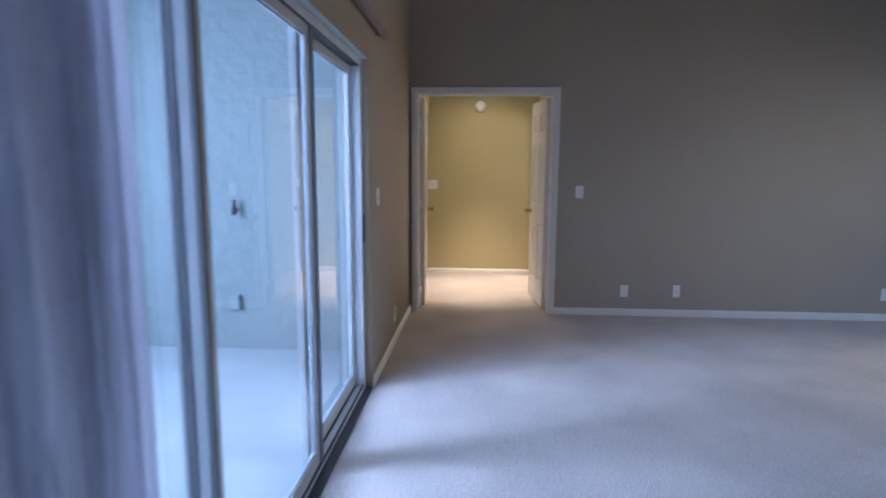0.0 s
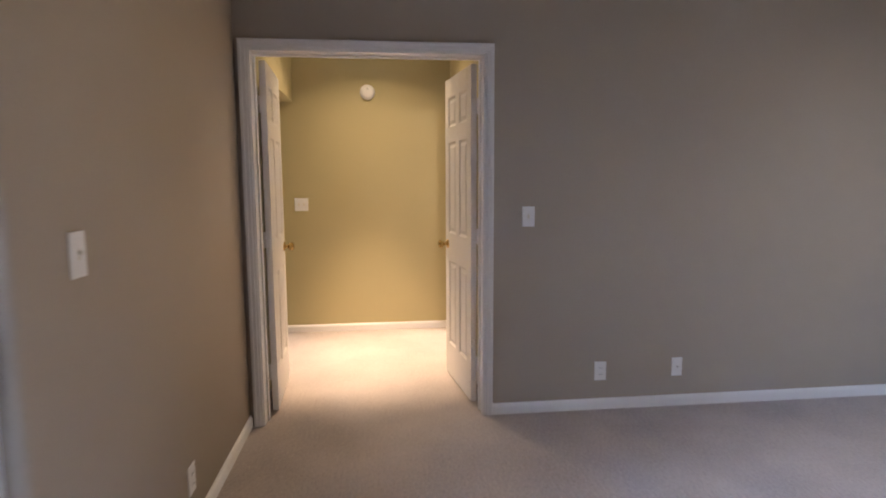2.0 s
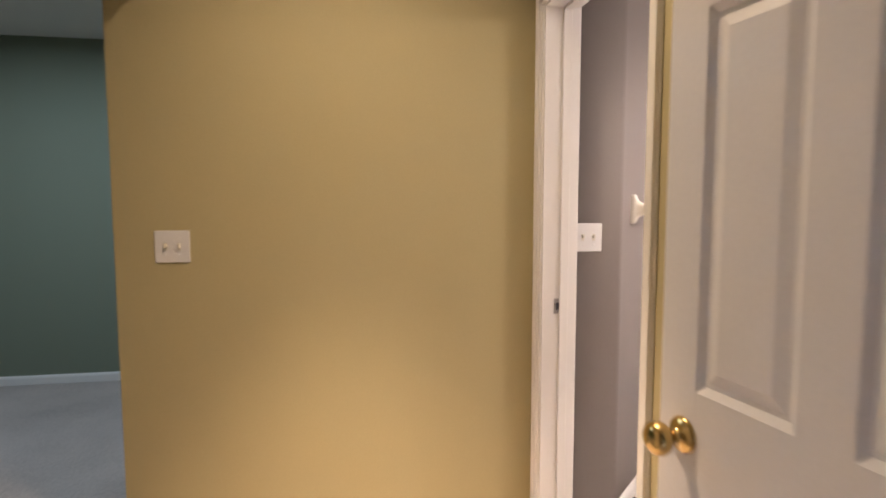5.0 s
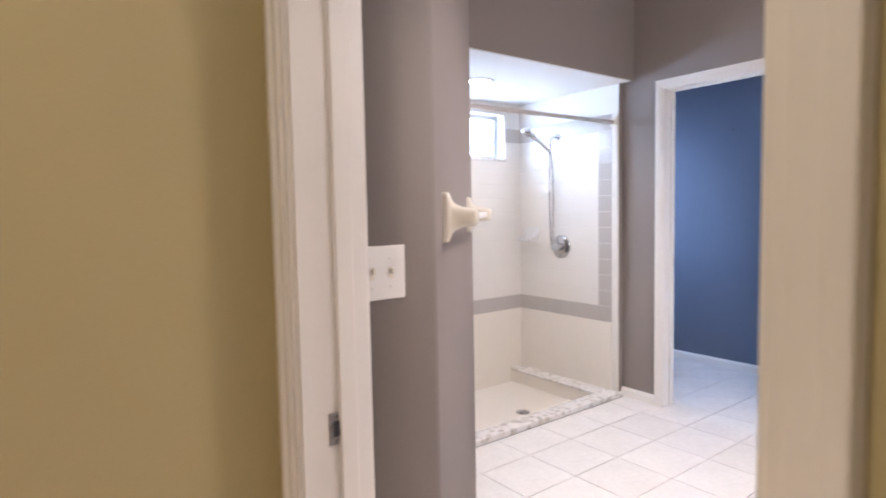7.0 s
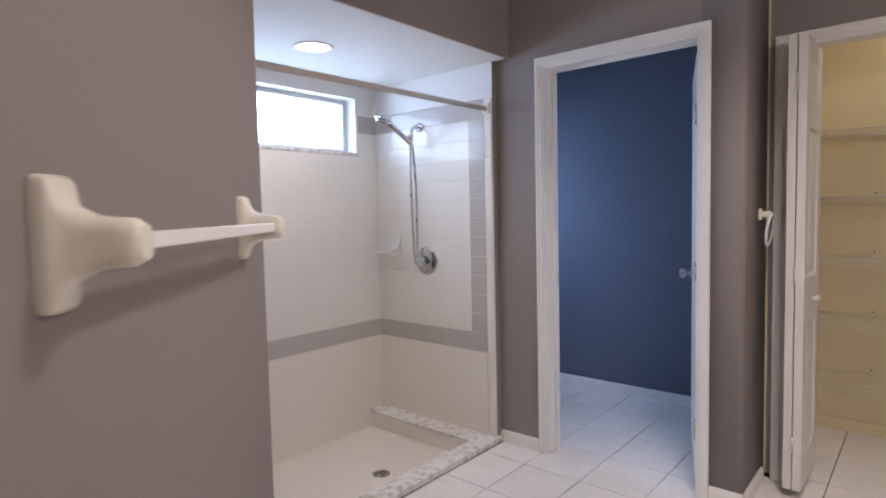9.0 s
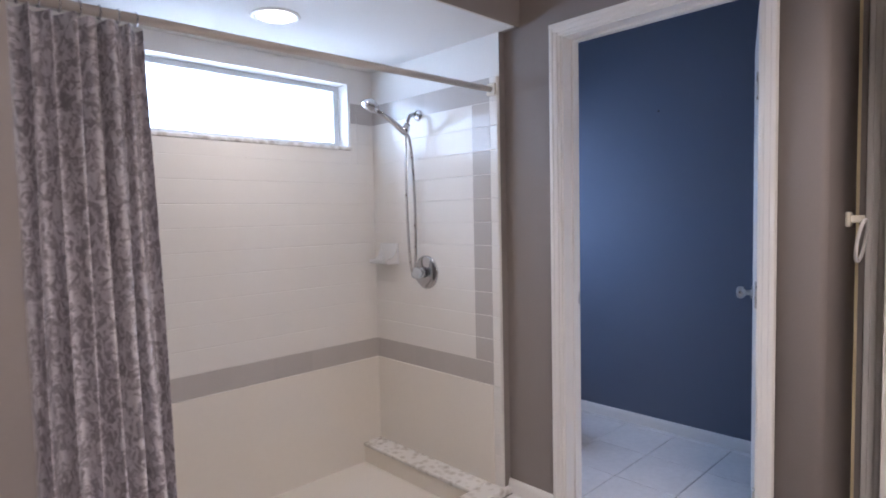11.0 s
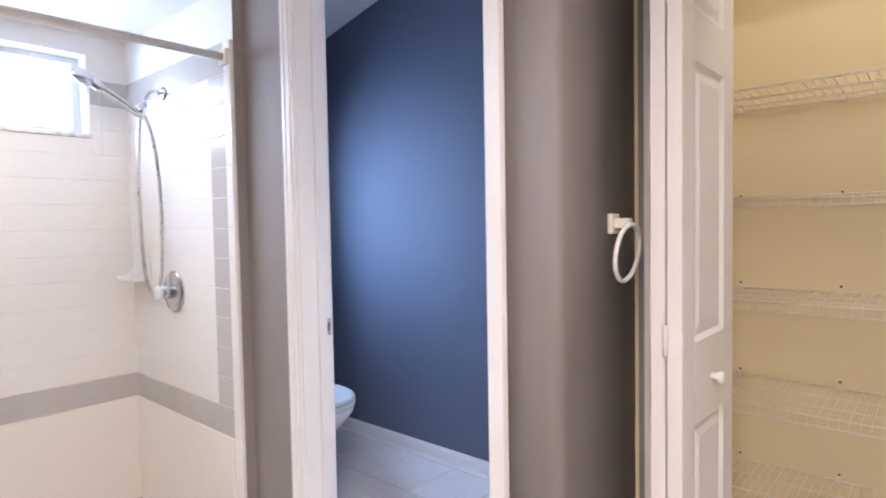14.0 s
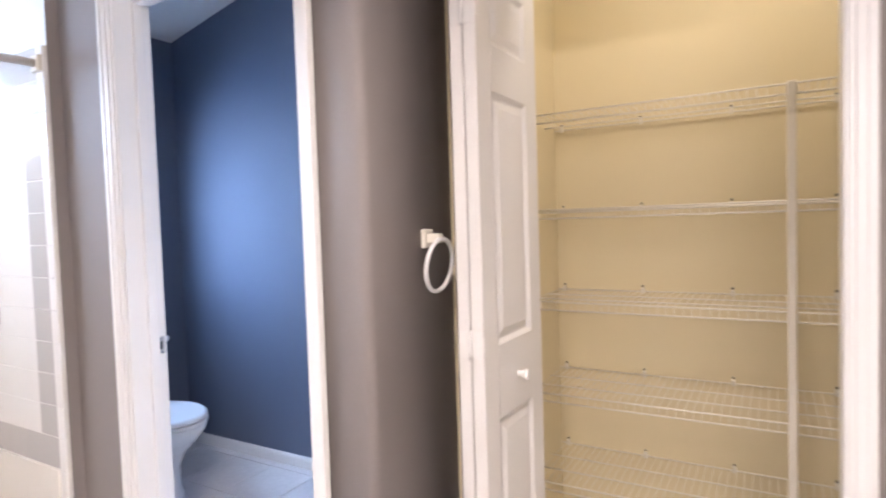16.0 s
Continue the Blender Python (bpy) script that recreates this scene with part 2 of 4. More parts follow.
def mesh(name, bm, mats):
    bmesh.ops.recalc_face_normals(bm, faces=bm.faces)
    me = bpy.data.meshes.new(name)
    bm.to_mesh(me)
    bm.free()
    for m in mats if isinstance(mats, (list, tuple)) else [mats]:
        me.materials.append(m)
    return me


def part(name, bm, mats, parent=None, label="", m=None):
    ob = new(name, mesh(name, bm, mats))
    if parent is not None:
        ob.parent = parent
    if m is not None:
        ob.matrix_basis = m
    if label:
        ob["label"] = label
    return ob


def thing(name, m, label, category, group="", kind=""):
    ob = new(name)
    ob.empty_display_size = 0.05
    ob.matrix_basis = m
    return tagged(ob, label, category, group, kind)


def structure(name, bm, mats, label, category):
    return tagged(part(name, bm, mats), label, category, kind="structure")


def fillet(pts, corners):
    """Rounds the named corners of an outline. Gives the points, and for each side the number of the side it came from."""
    out, side, n = [], [], len(pts)
    for i, p in enumerate(pts):
        p = Vector(p)
        if i not in corners:
            out.append(p), side.append(i)
            continue
        r = corners[i]
        a, b = (Vector(pts[i - 1]) - p).normalized(), (Vector(pts[(i + 1) % n]) - p).normalized()
        half = a.angle(b) / 2
        mid = p + (a + b).normalized() * (r / math.sin(half))
        s, e = p + a * (r / math.tan(half)), p + b * (r / math.tan(half))
        w0, turn = math.atan2(*(s - mid).yx), (s - mid).angle_signed(e - mid)
        for q in range(7):
            w = w0 - turn * q / 6
            out.append(mid + r * Vector((math.cos(w), math.sin(w))))
            side.append(i)
    return out, side


def prism(bm, pts, z0, z1, mis=0, corners=()):
    """A wall piece: an outline in plan, drawn up from z0 to z1; mis: the material slot of each side."""
    pts, side = fillet(pts, dict(corners))
    lo = [bm.verts.new((p.x, p.y, z0)) for p in map(Vector, pts)]
    hi = [bm.verts.new((p.x, p.y, z1)) for p in map(Vector, pts)]
    n = len(pts)
    for i in range(n):
        f = bm.faces.new((lo[i], lo[(i + 1) % n], hi[(i + 1) % n], hi[i]))
        f.material_index = mis if isinstance(mis, int) else mis[side[i]]
        f.smooth = bool(corners)
    bm.faces.new(lo[::-1])
    bm.faces.new(hi)
    return bm


def slab(bm, x0, y0, x1, y1, z0, z1, west=0, south=0, east=0, north=0):
    """A straight wall piece with a slot for each face."""
    return prism(bm, [(x0, y0), (x1, y0), (x1, y1), (x0, y1)], z0, z1, [south, east, north, west])


# ---- structure: walls ----
TOP = 2.75      # ceiling of vestibule and bathroom
HIGH = 4.2      # bedroom ceiling
bm = bmesh.new()
slab(bm, -0.68, -2.6, -0.52, 0.05, 0, HIGH, 0, 1, 1, 1)
slab(bm, -0.68, 0.05, -0.52, 3.41, 2.0, HIGH, 0, 1, 1, 1)
prism(bm, [(-0.68, 3.41), (-0.52, 3.41), (-0.52, 5.375), (-0.68, 5.375)], 0, HIGH, [1, 1, 1, 0], {1: 0.03})
structure("wall_west", bm, [STUCCO, TAUPE], "taupe painted bedroom wall around the patio door", "wall")
bm = bmesh.new()
slab(bm, -0.68, 5.375, -0.458, 5.51, 0, HIGH, 0, 0, 0, 1)
slab(bm, -0.458, 5.375, 0.818, 5.51, 2.064, HIGH, 0, 0, 0, 1)
slab(bm, 0.818, 5.375, 0.94, 5.51, 0, HIGH, 0, 0, 0, 1)
slab(bm, 0.94, 5.375, 5.4, 5.51, 0, HIGH, 0, 0, 0, 2)
structure("wall_bedroom_north", bm, [TAUPE, KHAKI, GREY], "taupe painted bedroom wall with a double doorway", "wall")
bm = bmesh.new()
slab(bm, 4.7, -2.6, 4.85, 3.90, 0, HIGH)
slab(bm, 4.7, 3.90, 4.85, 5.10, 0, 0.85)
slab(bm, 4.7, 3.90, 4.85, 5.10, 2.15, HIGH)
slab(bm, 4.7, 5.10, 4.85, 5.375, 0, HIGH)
structure("wall_bedroom_east", bm, TAUPE, "taupe painted bedroom wall with an added window opening", "wall")
bm = bmesh.new()
slab(bm, -0.68, -2.75, 4.85, -2.6, 0, HIGH)
structure("wall_bedroom_south", bm, TAUPE, "plain taupe painted bedroom wall", "wall")
structure("ceiling_bedroom", boxes((-0.68, -2.75, HIGH, 4.85, 5.51, HIGH + 0.12)), WHITE, "white high bedroom ceiling", "ceiling")

bm = bmesh.new()
slab(bm, -0.66, 7.42, 0.94, 7.56, 0, TOP, 1, 0, 0, 1)
structure("wall_vestibule_north", bm, [KHAKI, TEAL], "khaki green painted vestibule wall with white baseboard", "wall")
bm = bmesh.new()
slab(bm, -0.66, 5.51, -0.515, 6.12, 0, TOP, 1, 0, 0, 0)
slab(bm, -0.66, 6.12, -0.515, 7.42, 2.06, TOP, 1, 0, 0, 0)
structure("wall_vestibule_west", bm, [KHAKI, TEAL], "khaki painted header over a wide opening", "wall")
bm = bmesh.new()
slab(bm, 0.87, 5.51, 1.0, 6.545, 0, TOP, 0, 0, 1, 0)
slab(bm, 0.87, 6.545, 1.0, 7.318, 2.045, TOP, 0, 0, 1, 0)
slab(bm, 0.87, 7.318, 1.0, 7.42, 0, TOP, 0, 0, 1, 0)
structure("wall_bathroom_west", bm, [KHAKI, GREY], "khaki and grey painted wall with the bathroom doorway", "wall")
structure("ceiling_vestibule", boxes((-0.66, 5.51, TOP, 1.0, 7.56, TOP + 0.1)), WHITE, "white vestibule ceiling", "ceiling")

# room beyond the vestibule's wide opening
bm = bmesh.new()
slab(bm, -4.05, 9.76, -0.5, 9.9, 0, 2.6)
structure("wall_far_north", bm, TEAL, "teal green painted wall of the next room", "wall")
bm = bmesh.new()
slab(bm, -4.2, 4.4, -4.05, 9.9, 0, 2.6)
slab(bm, -4.05, 4.4, -0.68, 4.55, 0, 2.6)
slab(bm, -0.66, 7.56, -0.5, 9.76, 0, 2.6)
structure("wall_far_side", bm, TEAL, "teal green painted side walls of the next room", "wall")
structure("ceiling_far", boxes((-4.2, 4.4, 2.47, -0.66, 9.76, 2.57)), WHITE, "white ceiling of the next room", "ceiling")

# bathroom: angled wall, shower, toilet room, closet
bm = bmesh.new()
prism(bm, [(0.94, 7.425), (1.25, 7.425), (1.93, 8.105), (1.93, 9.748), (0.94, 9.748)], 0, TOP, 0, {1: 0.03, 2: 0.025})
structure("wall_angled", bm, GREY, "grey painted angled wall with rounded corners", "wall")
WIN_X0, WIN_X1, WIN_Z0, WIN_Z1 = 2.455, 3.668, 1.695, 2.058
bm = bmesh.new()
slab(bm, 0.94, 9.76, WIN_X0, 9.92, 0, TOP)
slab(bm, WIN_X0, 9.76, WIN_X1, 9.92, 0, WIN_Z0)
slab(bm, WIN_X0, 9.76, WIN_X1, 9.92, WIN_Z1, TOP)
slab(bm, WIN_X1, 9.76, 3.835, 9.92, 0, TOP)
structure("wall_shower_back", bm, WHITE, "white outer wall of the shower with a high window", "wall")
bm = bmesh.new()
slab(bm, 3.995, 9.94, 4.12, 10.10, 0, TOP)
slab(bm, 4.12, 9.94, 4.72, 10.10, 0, 1.15)
slab(bm, 4.12, 9.94, 4.72, 10.10, 1.85, TOP)
slab(bm, 4.72, 9.94, 5.26, 10.10, 0, TOP)
structure("wall_toilet_north", bm, BLUE, "slate blue painted outer wall of the toilet room", "wall")
bm = bmesh.new()
prism(bm, [(3.875, 7.703), (3.875, 7.522), (4.28, 7.522), (4.28, 7.63), (3.995, 7.63), (3.995, 7.703)], 0, TOP, [0, 0, 0, 1, 1, 0], {1: 0.025})
slab(bm, 3.875, 7.703, 3.995, 8.50, 2.072, TOP, 0, 0, 1, 0)
slab(bm, 3.875, 8.50, 3.995, 8.80, 0, TOP, 0, 0, 1, 0)
slab(bm, 3.835, 8.80, 3.995, 10.10, 0, TOP, 2, 0, 1, 0)
structure("wall_toilet_west", bm, [GREY, BLUE, WHITE], "grey painted wall with the toilet room doorway", "wall")
bm = bmesh.new()
slab(bm, 5.105, 7.63, 5.26, 9.94, 0, TOP)
structure("wall_toilet_east", bm, BLUE, "slate blue painted wall of the toilet room", "wall")
bm = bmesh.new()
slab(bm, 4.28, 7.512, 5.4, 7.63, 0, TOP, 0, 0, 0, 1)
structure("wall_closet_north", bm, [CREAM, BLUE], "cream painted closet side wall", "wall")
bm = bmesh.new()
slab(bm, 4.28, 5.51, 4.38, 6.556, 0, TOP, 0, 1, 1, 1)
slab(bm, 4.28, 6.556, 4.38, 7.45, 2.05, TOP, 0, 1, 1, 1)
slab(bm, 4.28, 7.45, 4.38, 7.512, 0, TOP, 0, 1, 1, 1)
structure("wall_closet_west", bm, [GREY, CREAM], "grey painted wall around the linen closet opening", "wall")
bm = bmesh.new()
slab(bm, 5.20, 5.51, 5.4, 7.512, 0, TOP)
structure("wall_closet_east", bm, CREAM, "cream painted closet back wall", "wall")
structure("ceiling_bathroom", boxes((0.87, 7.56, TOP, 5.4, 10.10, TOP + 0.1), (1.0, 5.51, TOP + 0.002, 5.4, 7.56, TOP + 0.1)), WHITE, "white bathroom ceiling", "ceiling")
bm = bmesh.new()
ends = [[bm.verts.new((x, y, z)) for y, z in ((9.94, 2.485), (8.76, 2.746), (9.94, 2.746))] for x in (3.995, 5.105)]
for i in range(3):
    j = (i + 1) % 3
    bm.faces.new((ends[0][i], ends[0][j], ends[1][j], ends[1][i]))
bm.faces.new(ends[0][::-1])
bm.faces.new(ends[1])
bmesh.ops.recalc_face_normals(bm, faces=list(bm.faces))
structure("ceiling_toilet", bm, WHITE, "white sloping toilet room ceiling", "ceiling")
# lowered ceiling over the shower: grey front, white underside
bm = bmesh.new()
slab(bm, 1.93, 8.71, 3.875, 8.80, 2.148, TOP)
structure("soffit_front", bm, GREY, "grey painted drop above the shower opening", "wall")
structure("ceiling_shower", boxes((1.93, 8.711, 2.142, 3.8345, 9.76, 2.1475), (1.93, 8.80, 2.1475, 3.835, 9.76, 2.2)), WHITE, "white lowered shower ceiling", "ceiling")

# ---- structure: floors ----
structure("floor_carpet", boxes((-0.52, -2.6, -0.12, 4.7, 5.375, 0), (-0.458, 5.375, -0.12, 0.818, 5.51, 0), (-0.515, 5.51, -0.12, 0.935, 7.42, 0), (-4.05, 4.55, -0.12, -0.515, 9.76, -0.001)), CARPET, "beige cut-pile wall-to-wall carpet", "floor")
floor_bath = structure("floor_bathroom", boxes((0.936, 5.51, -0.13, 5.235, 8.80, -0.026), (3.995, 8.80, -0.13, 5.105, 9.94, -0.026)), FLOOR_GROUT, "white marbled floor tiles with dark joints", "floor")
structure("ground", boxes((-60, -60, -0.30, 60, 60, -0.14)), CONCRETE, "plain ground around the house", "ground")

# ---- patio ----
structure("patio_floor", boxes((-4.2, -3.0, -0.14, -0.68, 4.2, -0.03)), CONCRETE, "pale concrete patio slab", "pavement")
bm = bmesh.new()
slab(bm, -4.2, 4.2, -0.68, 4.4, -0.14, 3.2)
structure("wall_patio", bm, STUCCO, "pale rough stucco patio wall", "wall")
structure("ceiling_patio", boxes((-3.2, -3.0, 2.75, -0.68, 4.2, 2.9)), STUCCO, "pale stucco ceiling of the covered patio", "ceiling")


# ---- trim ----
def baseboard(pts, mat=TRIM, h=0.066, t=0.013, label="white painted wooden baseboard", z=0.0):
    """Boards along a line on the floor; the room lies to the left of the line's direction."""
    bm = bmesh.new()
    for a, b in zip(pts, pts[1:]):
        a, b = Vector(a), Vector(b)
        d = (b - a).normalized()
        nrm = Vector((-d.y, d.x))
        prof = [(0.0, 0.0), (t, 0.0), (t, h - 0.02), (t * 0.75, h - 0.008), (t * 0.35, h), (0.0, h)]
        ends = []
        for p in (a, b):
            ends.append([bm.verts.new((p.x + nrm.x * u, p.y + nrm.y * u, w + z)) for u, w in prof])
        for i in range(len(prof)):
            j = (i + 1) % len(prof)
            bm.faces.new((ends[0][i], ends[0][j], ends[1][j], ends[1][i]))
        bm.faces.new(ends[0])
        bm.faces.new(ends[1][::-1])
    return structure("baseboard", bm, mat, label, "baseboard")


baseboard([(4.7, 5.375), (0.856, 5.375)])
baseboard([(-0.52, 5.375), (-0.52, 3.44)])
baseboard([(0.86, 7.42), (-0.66, 7.42)])
baseboard([(0.87, 5.53), (0.87, 6.485)])
baseboard([(-0.7, 9.76), (-4.05, 9.76)])
baseboard([(1.245, 7.425), (1.06, 7.425)], z=-0.02)
baseboard([(1.925, 8.10), (1.255, 7.43)], z=-0.02)
baseboard([(1.93, 8.78), (1.93, 8.11)], z=-0.02)
baseboard([(3.875, 8.543), (3.875, 8.80)], z=-0.02)
baseboard([(3.875, 7.512), (3.875, 7.660)], z=-0.02)
baseboard([(4.23, 7.522), (3.863, 7.522)], z=-0.02)
baseboard([(5.105, 7.64), (5.105, 9.93)], z=-0.02)
baseboard([(5.105, 9.94), (4.0, 9.94)], z=-0.02)
baseboard([(5.20, 5.52), (5.20, 7.51)], CREAM, label="cream painted closet baseboard", z=-0.02)
baseboard([(5.20, 7.512), (4.39, 7.512)], CREAM, label="cream painted closet baseboard", z=-0.02)


def doorway(name, m, width, height, depth, label, stop=True, both=True):
    """Lining, stop and casings of an opening. Local: x across the opening from 0, y into the wall from its face, z up."""
    ob = thing(name, m, label, "door frame", kind="structure")
    j, c = 0.018, 0.042
    part("jamb", boxes((0, -0.002, 0, j, depth + 0.002, height), (width - j, -0.002, 0, width, depth + 0.002, height), (j, -0.002, height - j, width - j, depth + 0.002, height), bevel=0.002), TRIM, ob)
    if stop:
        y = depth * 0.5
        part("stop", boxes((j, y, 0, j + 0.011, y + 0.034, height - j), (width - j - 0.011, y, 0, width - j, y + 0.034, height - j), (j + 0.011, y, height - j - 0.011, width - j - 0.011, y + 0.034, height - j), bevel=0.003), TRIM, ob)
    for face, s in ((0.0, -1), (depth, 1)) if both else ((0.0, -1),):
        bm = bmesh.new()
        for lay, (a, b, th) in enumerate(((-0.011, c, 0.010), (0.002, c - 0.004, 0.016), (0.022, c - 0.002, 0.020))):
            y0, y1 = sorted((face + s * 0.0005, face + s * th))
            e = 0.0006 * lay
            box(bm, -b, y0, 0, -a, y1, height + a, 0.003)
            box(bm, width + a, y0, 0, width + b, y1, height + a, 0.003)
            box(bm, -b, y0 - e, height + a + e, width + b, y1 + e, height + b, 0.003)
        part("casing", bm, TRIM, ob)
    return ob


doorway("double_door_frame", pose(-0.458, 5.375, 0), 1.276, 2.064, 0.135, "white painted frame of the double bedroom doors")
bath_frame = doorway("bathroom_door_frame", pose(0.87, 7.318, 0, 0, 0, -90), 0.773, 2.045, 0.13, "white painted bathroom door frame with a strike plate")
toilet_frame = doorway("toilet_door_frame", pose(3.875, 8.50, -0.02, 0, 0, -90), 0.797, 2.092, 0.12, "white painted toilet room door frame")
doorway("closet_frame", pose(4.28, 7.45, -0.02, 0, 0, -90), 0.894, 2.07, 0.10, "white painted frame of the linen closet opening", stop=False, both=False)


def strike_plate(m):
    ob = thing("strike_plate", m, "small metal strike plate on the door jamb", "strike plate")
    part("plate", boxes((-0.014, -0.0015, -0.029, 0.014, 0.0012, 0.029), bevel=0.001), STEEL, ob)
    # no hole is cut: a dark block gives the shade inside it
    part("latch_hole", boxes((-0.006, -0.003, -0.014, 0.006, -0.0016, 0.014)), DARK, ob)
    for z in (-0.022, 0.022):
        part("screw", lathe(bmesh.new(), [(0.003, 0), (0.003, 0.001)], pose(0, -0.0016, z, 90), 8), CHROME, ob)
    return ob


strike_plate(pose(0.930, 7.298, 0.925))
strike_plate(pose(3.975, 8.480, 0.933))


# ---- doors ----
def panel_door(name, m, width, height, columns, rows, label, thick=0.035, stile=0.1):
    """A moulded panel door. Local: hinge line at x 0, the leaf along +x, thickness about y 0. rows: (z0, z1) of the panels."""
    ob = thing(name, m, label, "door", kind="structure")
    h = thick / 2
    mid = stile * 0.95
    cells = [(stile, width - stile)] if columns == 1 else [(stile, width / 2 - mid / 2), (width / 2 + mid / 2, width - stile)]
    bm = bmesh.new()
    box(bm, 0, -h, 0.012, stile, h, height, 0.0015)
    box(bm, width - stile, -h, 0.012, width, h, height, 0.0015)
    z = 0.012
    for z0, z1 in (*rows, (height, height)):
        box(bm, stile, -h, z, width - stile, h, z0)
        if columns == 2 and z1 > z0:
            box(bm, cells[0][1], -h, z0, cells[1][0], h, z1)
        z = z1
    part("leaf", bm, DOOR, ob)
    for z0, z1 in rows:
        for x0, x1 in cells:
            bm = bmesh.new()
            for s in (-1, 1):
                loops = []
                for inset, y in ((0.0, h), (0.012, h - 0.009), (0.020, h - 0.009), (0.040, h - 0.002)):
                    loops.append([bm.verts.new((x, s * y, zz)) for x, zz in ((x0 + inset, z0 + inset), (x1 - inset, z0 + inset), (x1 - inset, z1 - inset), (x0 + inset, z1 - inset))])
                for a, b in zip(loops, loops[1:]):
                    for i in range(4):
                        bm.faces.new((a[i], a[(i + 1) % 4], b[(i + 1) % 4], b[i]))
                bm.faces.new(loops[-1])
            part("panel", bm, DOOR, ob)
    return ob


def knob(parent, x, y, z, s, mat, label):
    """A door knob with its rose, on the face at y, pointing along s."""
    bm = bmesh.new()
    lathe(bm, [(0.031, 0), (0.031, 0.003), (0.026, 0.008), (0.012, 0.011), (0.0105, 0.026), (0.017, 0.032), (0.026, 0.040), (0.0285, 0.050), (0.026, 0.060), (0.016, 0.067), (0.004, 0.069)], pose(x, y, z, -90 * s), 24)
    return part("knob", bm, mat, parent, label)


def hinge(parent, x, y, z, mat=STEEL):
    bm = boxes((x - 0.018, y - 0.002, z - 0.045, x + 0.018, y + 0.002, z + 0.045), bevel=0.001)
    tube(bm, [(x, y, z - 0.048), (x, y, z + 0.048)], 0.006)
    return part("hinge", bm, mat, parent)


SIX = [(0.24, 0.82), (1.01, 1.615), (1.715, 1.905)]
W = 0.612
d1 = panel_door("door_1", pose(-0.4125, 5.554, 0.004, 0, 0, 92.7), W, 2.03, 2, SIX, "white six-panel door leaf standing open with a brass knob", stile=0.085)
d2 = panel_door("door_2", pose(0.777, 5.554, 0.004, 0, 0, 97.4), W, 2.03, 2, SIX, "white six-panel door leaf standing open with a brass knob", stile=0.085)
for d in (d1, d2):
    for s in (-1, 1):
        knob(d, W - 0.06, 0.0175 * s, 0.93, s, BRASS, "polished brass knob")
    part("latch_plate", boxes((W - 0.0005, -0.012, 0.90, W + 0.0015, 0.012, 0.96)), BRASS, d)
for d, s in ((d1, 1), (d2, -1)):
    for z in (0.25, 1.03, 1.79):
        lo, hi = sorted((-0.0165 * s, 0.031 * s))
        bm = boxes((-0.0035, lo, z - 0.045, -0.0008, hi, z + 0.045), bevel=0.0008)
        tube(bm, [(-0.008, 0.022 * s, z - 0.046), (-0.008, 0.022 * s, z + 0.046)], 0.0055)
        part("hinge", bm, TRIM, d, "painted hinge")

d3 = panel_door("door_3", pose(4.018, 7.748, -0.016, 0, 0, 18.3), 0.70, 2.04, 2, SIX, "white six-panel toilet room door standing open", stile=0.095)
for s in (-1, 1):
    knob(d3, 0.635, 0.0175 * s, 0.945, s, STEEL, "brushed steel knob")
for z in (0.26, 1.02, 1.76):
    hinge(d3, -0.004, 0.0175, z)

# folded pair of closet leaves, one thing on its track
THREE = [(0.16, 0.77), (0.97, 1.64), (1.76, 1.93)]
LEAF = 0.40
bifold = thing("bifold_door", pose(0, 0, 0), "white panelled bifold closet door folded open", "door")
for name, m in (("leaf_a", pose(4.500, 7.393, 0.012, 0, 0, 180)), ("leaf_b", pose(4.100, 7.354, 0.012, 0, 0, -0.6))):
    one = panel_door(name, m, LEAF, 2.035, 1, THREE, "white panelled leaf", thick=0.034, stile=0.085)
    for k in ("category", "kind"):
        if k in one:
            del one[k]
    pieces = list(one.children)
    for o in pieces:
        o.parent = None
    leaf = pieces[0]
    leaf.name = "leaf"
    leaf.parent = bifold
    leaf.matrix_basis = m
    for o in pieces[1:]:
        o.parent = leaf
    if name == "leaf_b":
        for z in (0.22, 0.985, 1.83):
            bm = boxes((-0.0022, -0.0165, z - 0.036, -0.0002, 0.011, z + 0.036), (-0.0022, 0.028, z - 0.036, -0.0002, 0.054, z + 0.036), (-0.003, -0.0192, z - 0.018, 0.016, -0.0172, z + 0.018))
            tube(bm, [(-0.005, 0.0195, z - 0.037), (-0.005, 0.0195, z + 0.037)], 0.0055)
            part("hinge", bm, TRIM, leaf, "white hinge")
        bm = lathe(bmesh.new(), [(0.009, 0), (0.008, 0.010), (0.013, 0.016), (0.016, 0.022), (0.013, 0.029), (0.004, 0.031)], pose(0.215, -0.017, 0.863, 90), 20)
        part("knob", bm, PLASTIC, leaf, "small white round knob")
    bpy.data.objects.remove(one)


# ---- patio door ----
RAIL = material("brown_blind_headrail", (0.26, 0.22, 0.21), 0.5, vary=0.05)
COVER = material("painted_outlet_cover", (0.40, 0.445, 0.44), 0.6, vary=0.05)
STRIP = material("grey_weather_strip", (0.20, 0.23, 0.27), 0.5, vary=0.1)
slider = thing("sliding_door", pose(0, 0, 0), "white aluminium sliding patio door with two glass panels", "sliding door", kind="structure")
Y0, Y1, ZT = 0.05, 3.41, 2.0
